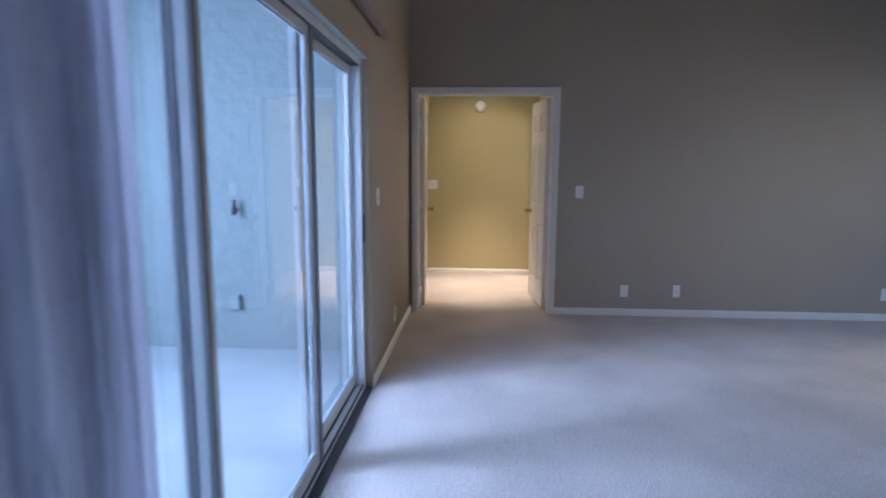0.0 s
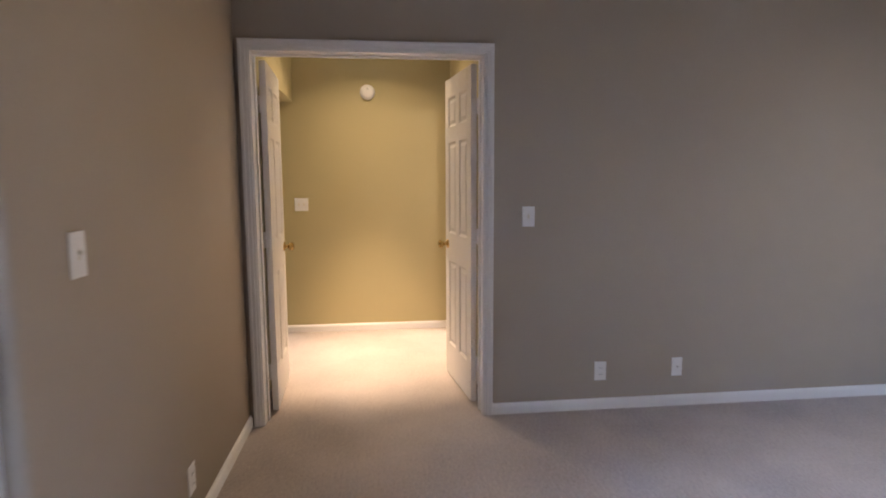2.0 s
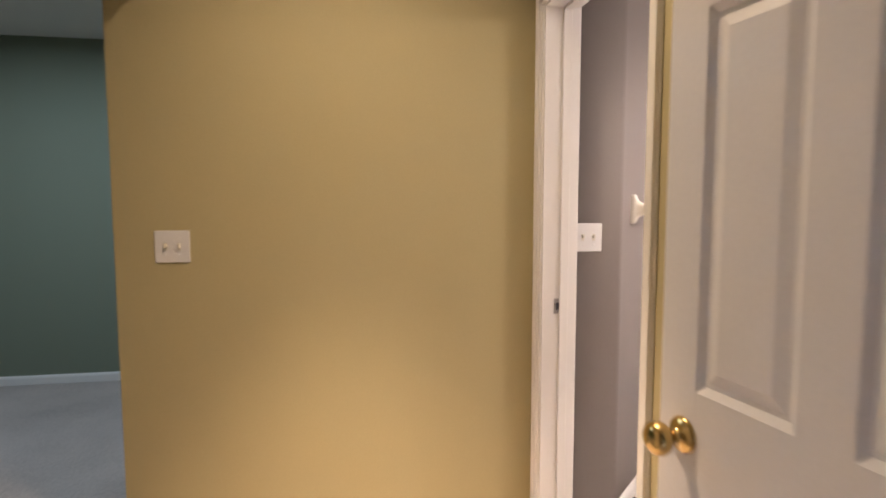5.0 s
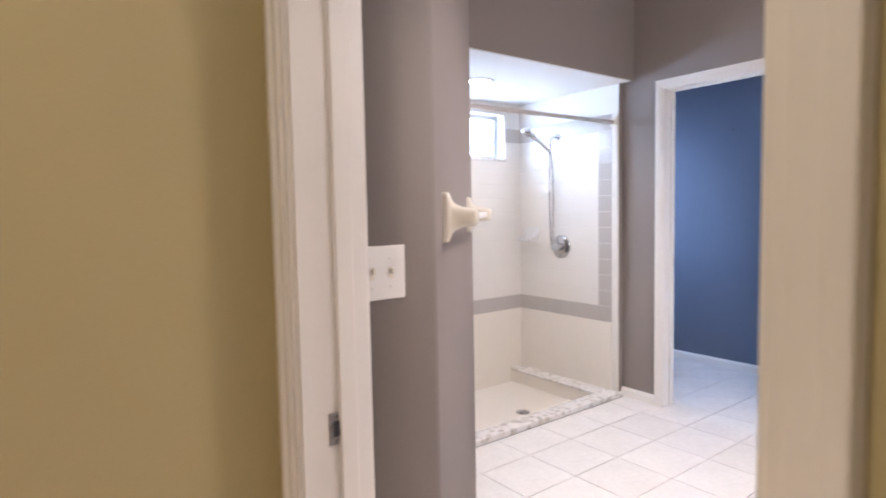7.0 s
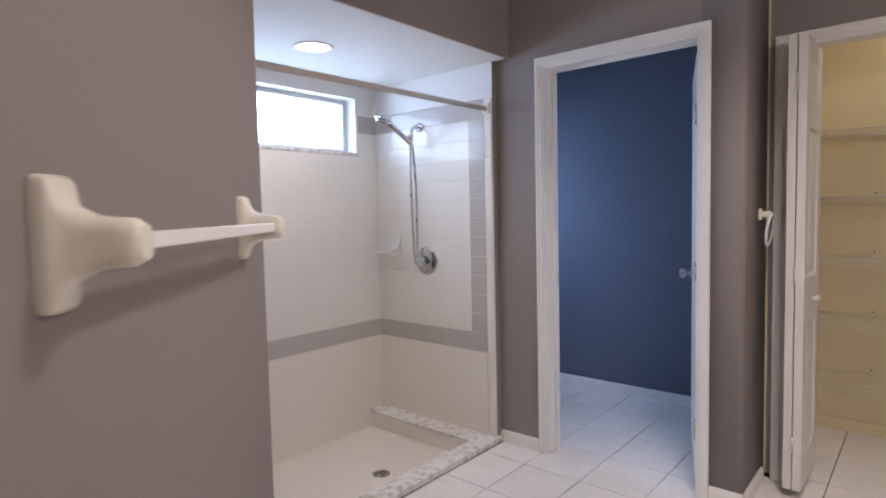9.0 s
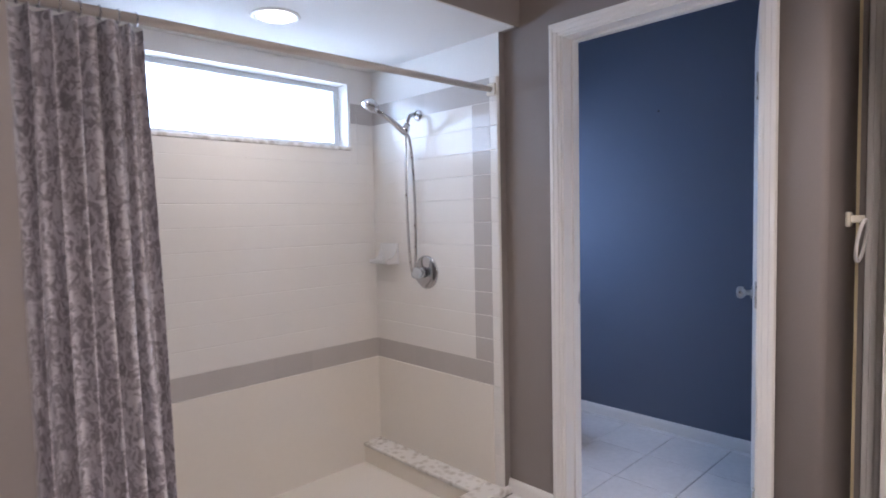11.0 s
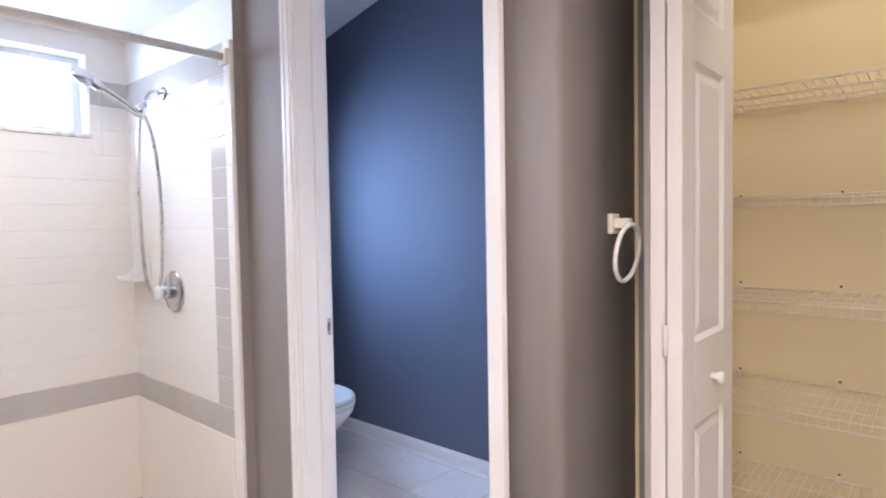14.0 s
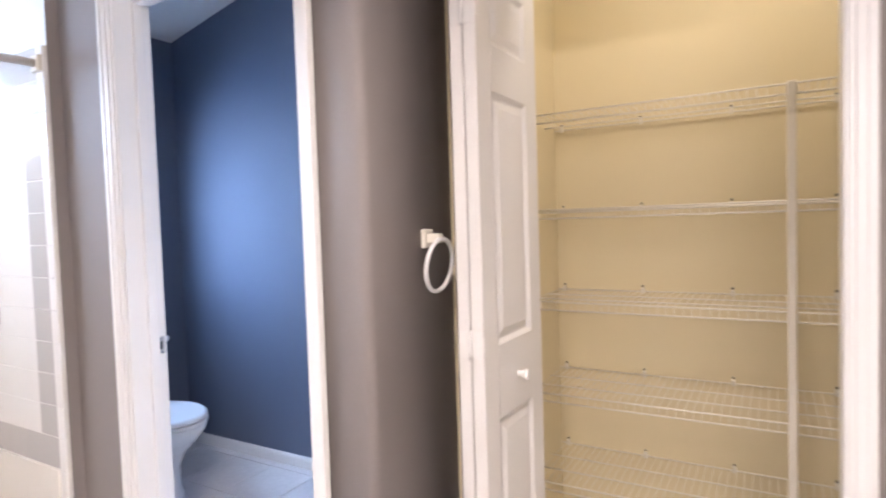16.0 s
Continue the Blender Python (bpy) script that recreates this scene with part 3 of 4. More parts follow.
part("frame", boxes((-0.66, Y0, 0, -0.56, Y0 + 0.035, ZT), (-0.66, Y1 - 0.035, 0, -0.56, Y1, ZT), (-0.66, Y0 + 0.035, ZT - 0.04, -0.56, Y1 - 0.035, ZT), (-0.66, Y0 + 0.035, -0.01, -0.56, Y1 - 0.035, 0.022), bevel=0.003), ALUMINIUM, slider)
part("track", boxes((-0.559, Y0, 0.001, -0.515, Y1, 0.010), (-0.62, Y0 + 0.04, 0.022, -0.612, Y1 - 0.04, 0.034), (-0.572, Y0 + 0.04, 0.022, -0.564, Y1 - 0.04, 0.034)), DARK, slider, "dark floor track")
for xa, ya, yb, lo, hi in ((-0.632, 2.37, 3.385, 0.14, 0.055), (-0.588, 1.40, 2.435, 0.075, 0.06), (-0.632, 0.08, 1.475, 0.075, 0.075)):
    sash = part("sash", boxes((xa - 0.016, ya, 0.036, xa + 0.016, ya + lo, ZT - 0.045), (xa - 0.016, yb - hi, 0.036, xa + 0.016, yb, ZT - 0.045), (xa - 0.016, ya + lo, 0.036, xa + 0.016, yb - hi, 0.10), (xa - 0.016, ya + lo, ZT - 0.09, xa + 0.016, yb - hi, ZT - 0.045), bevel=0.003), ALUMINIUM, slider)
    pane = part("pane", boxes((xa - 0.003, ya + lo - 0.02, 0.09, xa + 0.003, yb - hi + 0.02, ZT - 0.08)), GLASS, sash, "clear glass pane")
    pane.visible_shadow = False
    part("gasket", boxes((xa + 0.0035, ya + lo, 0.10, xa + 0.010, ya + lo + 0.006, ZT - 0.09), (xa + 0.0035, yb - hi - 0.006, 0.10, xa + 0.010, yb - hi, ZT - 0.09), (xa + 0.0035, ya + lo + 0.006, 0.10, xa + 0.010, yb - hi - 0.006, 0.106), (xa + 0.0035, ya + lo + 0.006, ZT - 0.096, xa + 0.010, yb - hi - 0.006, ZT - 0.09)), STRIP, sash, "dark rubber gasket")
for ya in (1.40, 2.411):
    part("weather_strip", boxes((-0.571, ya, 0.04, -0.560, ya + 0.025, ZT - 0.045)), STRIP, slider, "dark weather strip")
# thin dark strip stands in for the shadow gap above the sashes
part("head_track", boxes((-0.618, Y0 + 0.04, ZT - 0.0445, -0.562, Y1 - 0.04, ZT - 0.0405)), DARK, slider, "dark strip for the shade under the head")
part("latch", boxes((-0.5595, 3.380, 0.93, -0.550, 3.398, 1.10), bevel=0.002), DARK, slider, "dark latch strip")

# unseen window, added as an opening for the warm bedroom fill
east = thing("window_3", pose(0, 0, 0), "white framed bedroom window, unseen and added for the fill light", "window", kind="structure")
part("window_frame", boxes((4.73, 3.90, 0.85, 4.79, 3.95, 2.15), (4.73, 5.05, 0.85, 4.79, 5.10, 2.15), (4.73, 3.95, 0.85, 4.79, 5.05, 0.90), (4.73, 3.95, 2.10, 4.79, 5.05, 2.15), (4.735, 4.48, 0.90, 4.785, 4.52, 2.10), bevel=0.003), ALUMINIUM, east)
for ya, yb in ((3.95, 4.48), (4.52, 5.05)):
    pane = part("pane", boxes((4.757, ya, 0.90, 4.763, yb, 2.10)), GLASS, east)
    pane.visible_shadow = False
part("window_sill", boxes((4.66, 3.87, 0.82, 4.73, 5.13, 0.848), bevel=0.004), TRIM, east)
blind = thing("vertical_blind", pose(0, 0, 0), "grey vinyl vertical blind drawn aside at the patio door", "blind")
part("headrail", boxes((-0.50, 0.02, 2.195, -0.455, 3.84, 2.232), bevel=0.010), RAIL, blind, "dark brown headrail")
for y in (0.2, 1.9, 3.70):
    part("bracket", boxes((-0.519, y - 0.015, 2.195, -0.49, y + 0.015, 2.24)), STEEL, blind)
bm = bmesh.new()
n = 7
for k in range(n):
    a = (k / (n - 1) - 0.5) * 0.09
    bm.verts.new((a, 0.012 * math.cos(a / 0.045 * 1.2), 0.03))
    bm.verts.new((a, 0.012 * math.cos(a / 0.045 * 1.2), 2.19))
bm.verts.ensure_lookup_table()
for k in range(n - 1):
    bm.faces.new((bm.verts[2 * k], bm.verts[2 * k + 2], bm.verts[2 * k + 3], bm.verts[2 * k + 1])).smooth = True
geo = bmesh.ops.solidify(bm, geom=list(bm.faces), thickness=0.0012)
slat_mesh = mesh("slat", bm, BLIND)
for k in range(17):
    s = new("slat", slat_mesh)
    s.parent = blind
    s.matrix_basis = pose(-0.47 + 0.004 * math.sin(k * 2.1), 0.36 + 0.034 * k, 0, 0, 0, 12 + 7 * math.sin(k * 1.7))


# ---- wall plates ----
def wall_plate(name, m, width, label, category, kind):
    """A cover plate. Local: x across, z up, y out of the wall towards -y."""
    ob = thing(name, m, label, category, "wall plates")
    part("plate", boxes((-width / 2, -0.006, -0.057, width / 2, 0.0, 0.057), bevel=0.0025), PLASTIC, ob)
    gangs = 2 if width > 0.1 else 1
    for g in range(gangs):
        cx = (g - (gangs - 1) / 2) * 0.046
        if kind == "toggle":
            part("switch_slot", boxes((cx - 0.006, -0.0068, -0.013, cx + 0.006, -0.0062, 0.013)), IVORY, ob)
            part("toggle", boxes((cx - 0.004, -0.017, -0.001, cx + 0.004, -0.006, 0.010), bevel=0.0015), IVORY, ob)
        elif kind == "rocker":
            part("rocker", boxes((cx - 0.0165, -0.0085, -0.033, cx + 0.0165, -0.006, 0.033), bevel=0.0015), PLASTIC, ob)
        elif kind == "outlet":
            for z in (-0.02, 0.02):
                part("socket", lathe(bmesh.new(), [(0.0165, 0), (0.0165, 0.002)], pose(cx, -0.006, z, 90), 16), PLASTIC, ob)
                # slots are not cut; dark raised bars give their shade
                part("socket_slots", boxes((cx - 0.007, -0.0086, z - 0.003, cx - 0.005, -0.0081, z + 0.006), (cx + 0.005, -0.0086, z - 0.003, cx + 0.007, -0.0081, z + 0.006)), DARK, ob)
        elif kind == "coax":
            part("connector", lathe(bmesh.new(), [(0.006, 0), (0.006, 0.006), (0.003, 0.010)], pose(cx, -0.006, 0, 90), 10), STEEL, ob)
        for z in (-0.03, 0.03) if kind == "toggle" else (() if kind != "outlet" else (0.0,)):
            part("screw", lathe(bmesh.new(), [(0.003, 0), (0.0026, 0.001)], pose(cx, -0.006, z, 90), 10), PLASTIC, ob)
    return ob


wall_plate("light_switch", pose(1.061, 5.375, 1.161), 0.072, "white single light switch plate on the taupe wall", "light switch", "toggle")
wall_plate("wall_outlet", pose(1.511, 5.375, 0.236), 0.072, "white wall outlet above the baseboard", "outlet", "outlet")
wall_plate("cable_outlet", pose(1.992, 5.375, 0.243), 0.064, "white cable outlet plate above the baseboard", "outlet", "coax")
wall_plate("wall_outlet", pose(3.86, 5.375, 0.245), 0.072, "white wall outlet above the baseboard", "outlet", "outlet")
wall_plate("light_switch", pose(-0.52, 3.677, 1.189, 0, 0, 90), 0.072, "white single light switch plate beside the patio door", "light switch", "toggle")
wall_plate("wall_outlet", pose(-0.52, 4.376, 0.231, 0, 0, 90), 0.072, "white wall outlet low beside the patio door", "outlet", "outlet")
wall_plate("light_switch", pose(-0.467, 7.42, 1.163), 0.118, "white double switch plate on the khaki wall", "light switch", "toggle")
wall_plate("light_switch", pose(1.103, 7.425, 1.177), 0.118, "white double toggle switch plate inside the bathroom", "light switch", "toggle")
wall_plate("wall_outlet", pose(-1.32, 9.76, 0.25), 0.072, "white outlet on the teal wall", "outlet", "outlet")

alarm = thing("smoke_detector", pose(0.137, 7.42, 2.147, 90), "round white smoke detector high on the khaki wall", "smoke detector")
part("base", lathe(bmesh.new(), [(0.066, 0), (0.066, 0.012), (0.062, 0.014)], None, 32), PLASTIC, alarm)
part("cover", lathe(bmesh.new(), [(0.060, 0.0145), (0.060, 0.026), (0.052, 0.036), (0.03, 0.041), (0.006, 0.042)], None, 32), PLASTIC, alarm)
part("test_button", lathe(bmesh.new(), [(0.007, 0.041), (0.007, 0.0445)], pose(0, 0.026, -0.003), 12), STEEL, alarm)

# patio wall fittings
bibb = thing("hose_bibb", pose(-1.69, 4.2, 1.075), "small dark hose tap on the stucco wall", "tap")
part("pipe", tube(bmesh.new(), [(0, 0.0, -0.02), (0, -0.045, -0.02)], 0.011), DARK, bibb)
part("body", tube(bmesh.new(), [(0, -0.045, 0.045), (0, -0.045, 0.02), (0, -0.045, -0.02), (0, -0.055, -0.055)], [0.008, 0.011, 0.020, 0.015]), DARK, bibb)
part("handle", lathe(bmesh.new(), [(0.016, 0), (0.018, 0.005), (0.014, 0.010)], pose(0, -0.045, 0.046), 14), DARK, bibb)
cover = thing("outdoor_outlet", pose(-1.735, 4.2, 0.345), "grey weatherproof outlet cover on the stucco wall", "outlet")
part("box", boxes((-0.045, -0.03, -0.06, 0.045, 0.0, 0.06), bevel=0.006), COVER, cover)
part("lid", boxes((-0.04, -0.036, -0.052, 0.04, -0.031, 0.052), bevel=0.003), COVER, cover)


# ---- bathroom fittings ----
bar = thing("towel_bar", pose(1.346, 7.525, 1.288, 0, 0, 45), "ivory ceramic towel bar on the grey angled wall", "towel bar")
# local: x along the wall, -y out of it
for x in (0.0, 0.631):
    bm = bmesh.new()
    prof = [(-0.0005, 0.027, 0.062), (0.004, 0.028, 0.063), (0.014, 0.027, 0.062), (0.018, 0.025, 0.057), (0.023, 0.022, 0.044), (0.030, 0.0195, 0.034), (0.05, 0.0175, 0.025), (0.066, 0.019, 0.0235), (0.080, 0.0185, 0.0225), (0.089, 0.013, 0.016)]
    rings = []
    for d, w, h in prof:
        ring = []
        for j in range(24):
            a = 2 * math.pi * j / 24
            c, s = math.cos(a), math.sin(a)
            e = 0.3 if d < 0.02 else 0.55 if d < 0.026 else 0.8
            ring.append(bm.verts.new((x + w * math.copysign(abs(c) ** e, c), -d, h * math.copysign(abs(s) ** e, s))))
        rings.append(ring)
    for a, b in zip(rings, rings[1:]):
        for j in range(24):
            bm.faces.new((a[j], a[(j + 1) % 24], b[(j + 1) % 24], b[j])).smooth = True
    bm.faces.new(rings[0])
    bm.faces.new(rings[-1][::-1])
    part("post", bm, IVORY, bar, "glazed flared post")
part("bar", boxes((0.015, -0.0735, -0.0085, 0.63, -0.0565, 0.0085), bevel=0.002), PLASTIC, bar, "square white bar")

ring = thing("towel_ring", pose(4.132, 7.522, 1.270), "white plastic towel ring on an ivory post", "towel ring")
part("post", boxes((-0.024, -0.014, -0.026, 0.024, 0.0, 0.026), (-0.013, -0.052, -0.012, 0.013, -0.012, 0.014), bevel=0.005), IVORY, ring)
R = 0.070
part("ring", tube(bmesh.new(), [(R * math.sin(a) * 0.98, -0.043 - 0.010 * math.cos(a), -0.072 + R * math.cos(a)) for a in (2 * math.pi * k / 40 for k in range(40))], 0.0058, 10, True), PLASTIC, ring, "white ring")

# shower pan, kerb and ledge
pan = tagged(new("shower_pan"), "cream white shower floor with a round drain", "shower pan")
bm = bmesh.new()
box(bm, 1.95, 8.86, -0.14, 3.835, 9.76, -0.10)
part("pan_floor", bm, PAN, pan)
part("kerb_base", boxes((1.95, 8.80, -0.13, 3.82, 8.885, -0.008), bevel=0.004), PAN, pan)
part("ledge_base", boxes((3.700, 8.886, -0.100, 3.822, 9.742, -0.006), bevel=0.004), PAN, pan)
drain = thing("shower_drain", pose(3.255, 9.165, -0.10), "round steel drain grate in the shower floor", "drain")
part("ring", lathe(bmesh.new(), [(0.047, 0), (0.047, 0.003), (0.043, 0.004)], None, 28), STEEL, drain)
part("grate", boxes(*[(-0.036, y - 0.0025, 0.004, 0.036, y + 0.0025, 0.0055) for y in (-0.02, -0.01, 0.0, 0.01, 0.02)]), STEEL, drain)
kerb = structure("shower_kerb", boxes((1.93, 8.785, -0.026, 3.873, 8.895, 0.014), (3.690, 8.896, -0.005, 3.822, 9.741, 0.016), bevel=0.007), GRANITE, "low granite kerb with a ledge along the shower wall", "kerb")

rod = thing("shower_rod", pose(0, 0, 0), "ivory painted shower curtain rod", "curtain rod")
part("rod", tube(bmesh.new(), [(1.93, 8.83, 1.872), (3.82, 8.83, 1.886)], 0.0135, 14), ROD, rod)
for x, z in ((1.932, 1.872), (3.806, 1.886)):
    part("flange", boxes((x, 8.805, z - 0.028, x + 0.017, 8.855, z + 0.028), bevel=0.005), IVORY, rod)

curtain = thing("shower_curtain", pose(0, 0, 0), "grey damask shower curtain bunched on its rod", "shower curtain")
bm = bmesh.new()
cols, rowsn = 150, 26
grid = []
for i in range(rowsn + 1):
    v = i / rowsn
    z = 1.86 - 1.78 * v
    line = []
    for j in range(cols + 1):
        u = j / cols
        spread = 1 + 0.10 * v
        x = 1.985 + 0.355 * u * spread
        y = 8.86 + (0.030 + 0.016 * v) * math.sin(u * 2 * math.pi * 7.5 + 0.7 * math.sin(3 * v)) + 0.012 * math.sin(u * 21 + 4 * v)
        line.append(bm.verts.new((x + 0.006 * math.sin(u * 40 + 3 * v), y, z)))
    grid.append(line)
for a, b in zip(grid, grid[1:]):
    for j in range(cols):
        bm.faces.new((a[j], a[j + 1], b[j + 1], b[j])).smooth = True
part("cloth", bm, CURTAIN, curtain)
for k in range(8):
    cx = 2.0 + 0.045 * k
    part("hook", tube(bmesh.new(), [(cx, 8.83 + 0.018 * math.sin(a), 1.872 + 0.019 * math.cos(a)) for a in (2 * math.pi * q / 14 for q in range(14))], 0.0022, 6, True), CHROME, curtain)

# shower mixer, arm, hand shower and hose
FACE = 3.822
valve = thing("shower_valve", pose(FACE, 9.307, 1.016, 0, -90, 0), "round chrome shower valve with a clear acrylic handle", "shower valve")
part("escutcheon", lathe(bmesh.new(), [(0.088, 0), (0.088, 0.004), (0.080, 0.011), (0.045, 0.016), (0.030, 0.018)], None, 36), CHROME, valve)
part("stem", lathe(bmesh.new(), [(0.028, 0.018), (0.026, 0.045), (0.018, 0.052)], None, 24), CHROME, valve)
part("handle", lathe(bmesh.new(), [(0.020, 0.052), (0.030, 0.058), (0.033, 0.072), (0.028, 0.086), (0.012, 0.092)], None, 8), CLEAR_PLASTIC, valve, "clear acrylic handle")
hand = thing("hand_shower", pose(0, 0, 0), "chrome hand shower with a hose on its wall arm", "shower head")
part("flange", lathe(bmesh.new(), [(0.030, 0), (0.028, 0.006), (0.014, 0.012)], pose(FACE, 9.343, 1.840, 0, -90, 0), 24), CHROME, hand)
part("arm", tube(bmesh.new(), [(FACE - 0.01, 9.343, 1.840), (3.785, 9.343, 1.843), (3.762, 9.342, 1.832), (3.745, 9.34, 1.805), (3.733, 9.338, 1.765)], 0.0095, 12), CHROME, hand)
part("holder", tube(bmesh.new(), [(3.738, 9.338, 1.785), (3.728, 9.337, 1.76), (3.722, 9.336, 1.728)], [0.016, 0.020, 0.014], 14), CHROME, hand)
part("handle", tube(bmesh.new(), [(3.735, 9.334, 1.728), (3.71, 9.338, 1.748), (3.66, 9.346, 1.785), (3.60, 9.354, 1.822), (3.555, 9.360, 1.850)], [0.012, 0.0145, 0.0135, 0.0145, 0.022], 16), CHROME, hand)
part("spray_head", lathe(bmesh.new(), [(0.012, -0.030), (0.028, -0.022), (0.043, -0.004), (0.046, 0.010), (0.043, 0.018), (0.036, 0.020)], look((3.528, 9.364, 1.862), (3.60, 9.33, 1.99)), 28), CHROME, hand)
part("spray_face", lathe(bmesh.new(), [(0.034, 0.0), (0.030, 0.004), (0.006, 0.005)], look((3.528, 9.364, 1.862), (3.60, 9.33, 1.99)) @ pose(0, 0, 0.0202), 24), STEEL, hand, "grey spray plate")
pts = [(3.722, 9.335, 1.735), (3.712, 9.325, 1.68), (3.70, 9.312, 1.55), (3.695, 9.305, 1.35), (3.70, 9.304, 1.18), (3.712, 9.310, 1.08), (3.738, 9.326, 1.022), (3.770, 9.345, 1.035), (3.793, 9.36, 1.10), (3.803, 9.368, 1.25), (3.803, 9.368, 1.42), (3.790, 9.362, 1.58), (3.765, 9.35, 1.69), (3.735, 9.337, 1.745)]
fine = []
for i in range(len(pts) - 1):
    p0, p1, p2, p3 = (Vector(pts[max(0, min(len(pts) - 1, i + o))]) for o in (-1, 0, 1, 2))
    for q in range(5):
        w = q / 5
        fine.append(0.5 * (2 * p1 + (p2 - p0) * w + (2 * p0 - 5 * p1 + 4 * p2 - p3) * w * w + (3 * p1 - p0 - 3 * p2 + p3) * w ** 3))
fine.append(Vector(pts[-1]))
part("hose", tube(bmesh.new(), fine, 0.0072, 10), STEEL, hand, "ribbed metal hose")

soap = thing("soap_dish", pose(FACE, 9.608, 1.105), "white glazed ceramic soap dish set in the tiles", "soap dish")
part("back", boxes((-0.012, -0.078, -0.055, 0.0, 0.078, 0.060), bevel=0.004), PORCELAIN, soap)
# sides that sweep out from the back plate to the lip, and the hollow tray between them
side = [(-0.011, 0.045), (-0.016, 0.020), (-0.028, -0.004), (-0.050, -0.022), (-0.078, -0.030), (-0.090, -0.028), (-0.092, -0.044), (-0.080, -0.054), (-0.011, -0.054)]
for y0, y1 in ((-0.074, -0.062), (0.062, 0.074)):
    bm = bmesh.new()
    rows2 = [[bm.verts.new((x, y, z)) for x, z in side] for y in (y0, y1)]
    for i in range(len(side)):
        j = (i + 1) % len(side)
        bm.faces.new((rows2[0][i], rows2[0][j], rows2[1][j], rows2[1][i]))
    bm.faces.new(rows2[0][::-1])
    bm.faces.new(rows2[1])
    part("cheek", bm, PORCELAIN, soap)
part("tray", boxes((-0.084, -0.0615, -0.053, -0.0125, 0.0615, -0.043), (-0.091, -0.0615, -0.050, -0.0845, 0.0615, -0.032), bevel=0.003), PORCELAIN, soap)

# windows
def high_window(name, x0, x1, z0, z1, label, y=9.76):
    ob = thing(name, pose(0, 0, 0), label, "window", kind="structure")
    part("reveal", boxes((x0 + 0.001, y - 0.008, z0 + 0.001, x0 + 0.007, y + 0.080, z1 - 0.001), (x1 - 0.007, y - 0.008, z0 + 0.001, x1 - 0.001, y + 0.080, z1 - 0.001), (x0 + 0.007, y - 0.008, z1 - 0.007, x1 - 0.007, y + 0.080, z1 - 0.001)), TRIM, ob)
    part("window_frame", boxes((x0 + 0.008, y + 0.080, z0 + 0.012, x0 + 0.04, y + 0.125, z1 - 0.008), (x1 - 0.04, y + 0.080, z0 + 0.012, x1 - 0.008, y + 0.125, z1 - 0.008), (x0 + 0.04, y + 0.080, z0 + 0.012, x1 - 0.04, y + 0.125, z0 + 0.04), (x0 + 0.04, y + 0.080, z1 - 0.036, x1 - 0.04, y + 0.125, z1 - 0.008), bevel=0.002), ALUMINIUM, ob, "white aluminium frame")
    pane = part("pane", boxes((x0 + 0.035, y + 0.102, z0 + 0.035, x1 - 0.035, y + 0.107, z1 - 0.03)), FROSTED, ob, "frosted glass pane")
    pane.visible_shadow = False
    part("window_sill", boxes((x0 - 0.005, y - 0.022, z0 - 0.008, x1 + 0.005, y + 0.125, z0 + 0.010), bevel=0.003), GRANITE, ob, "pale stone sill")
    structure("backdrop", boxes((x0 - 0.3, y + 0.390, z0 - 0.3, x1 + 0.3, y + 0.400, z1 + 0.3)), SKYCARD, "bright overcast sky outside", "sky")
    return ob


high_window("window_1", WIN_X0, WIN_X1, WIN_Z0, WIN_Z1, "wide high frosted shower window with a stone sill")
high_window("window_2", 4.12, 4.72, 1.15, 1.85, "small frosted toilet room window", 9.94)


def downlight(m, label):
    ob = thing("downlight", m, label, "ceiling light")
    part("trim_ring", lathe(bmesh.new(), [(0.100, 0.0), (0.100, -0.002), (0.094, -0.005), (0.080, -0.005), (0.078, 0.0)], None, 36), PLASTIC, ob)
    part("lens", lathe(bmesh.new(), [(0.077, -0.001), (0.077, -0.003), (0.06, -0.0045), (0.02, -0.005)], None, 36), LENS, ob, "lit diffusing lens")
    return ob


downlight(pose(2.975, 9.26, 2.1415), "round white recessed shower light switched on")
downlight(pose(0.15, 6.62, TOP - 0.001), "round white recessed ceiling light out of view, switched on")
# unseen fixture, added to go with the bathroom ceiling fill
downlight(pose(2.6, 6.9, TOP - 0.001), "round white recessed ceiling light out of view, switched on")


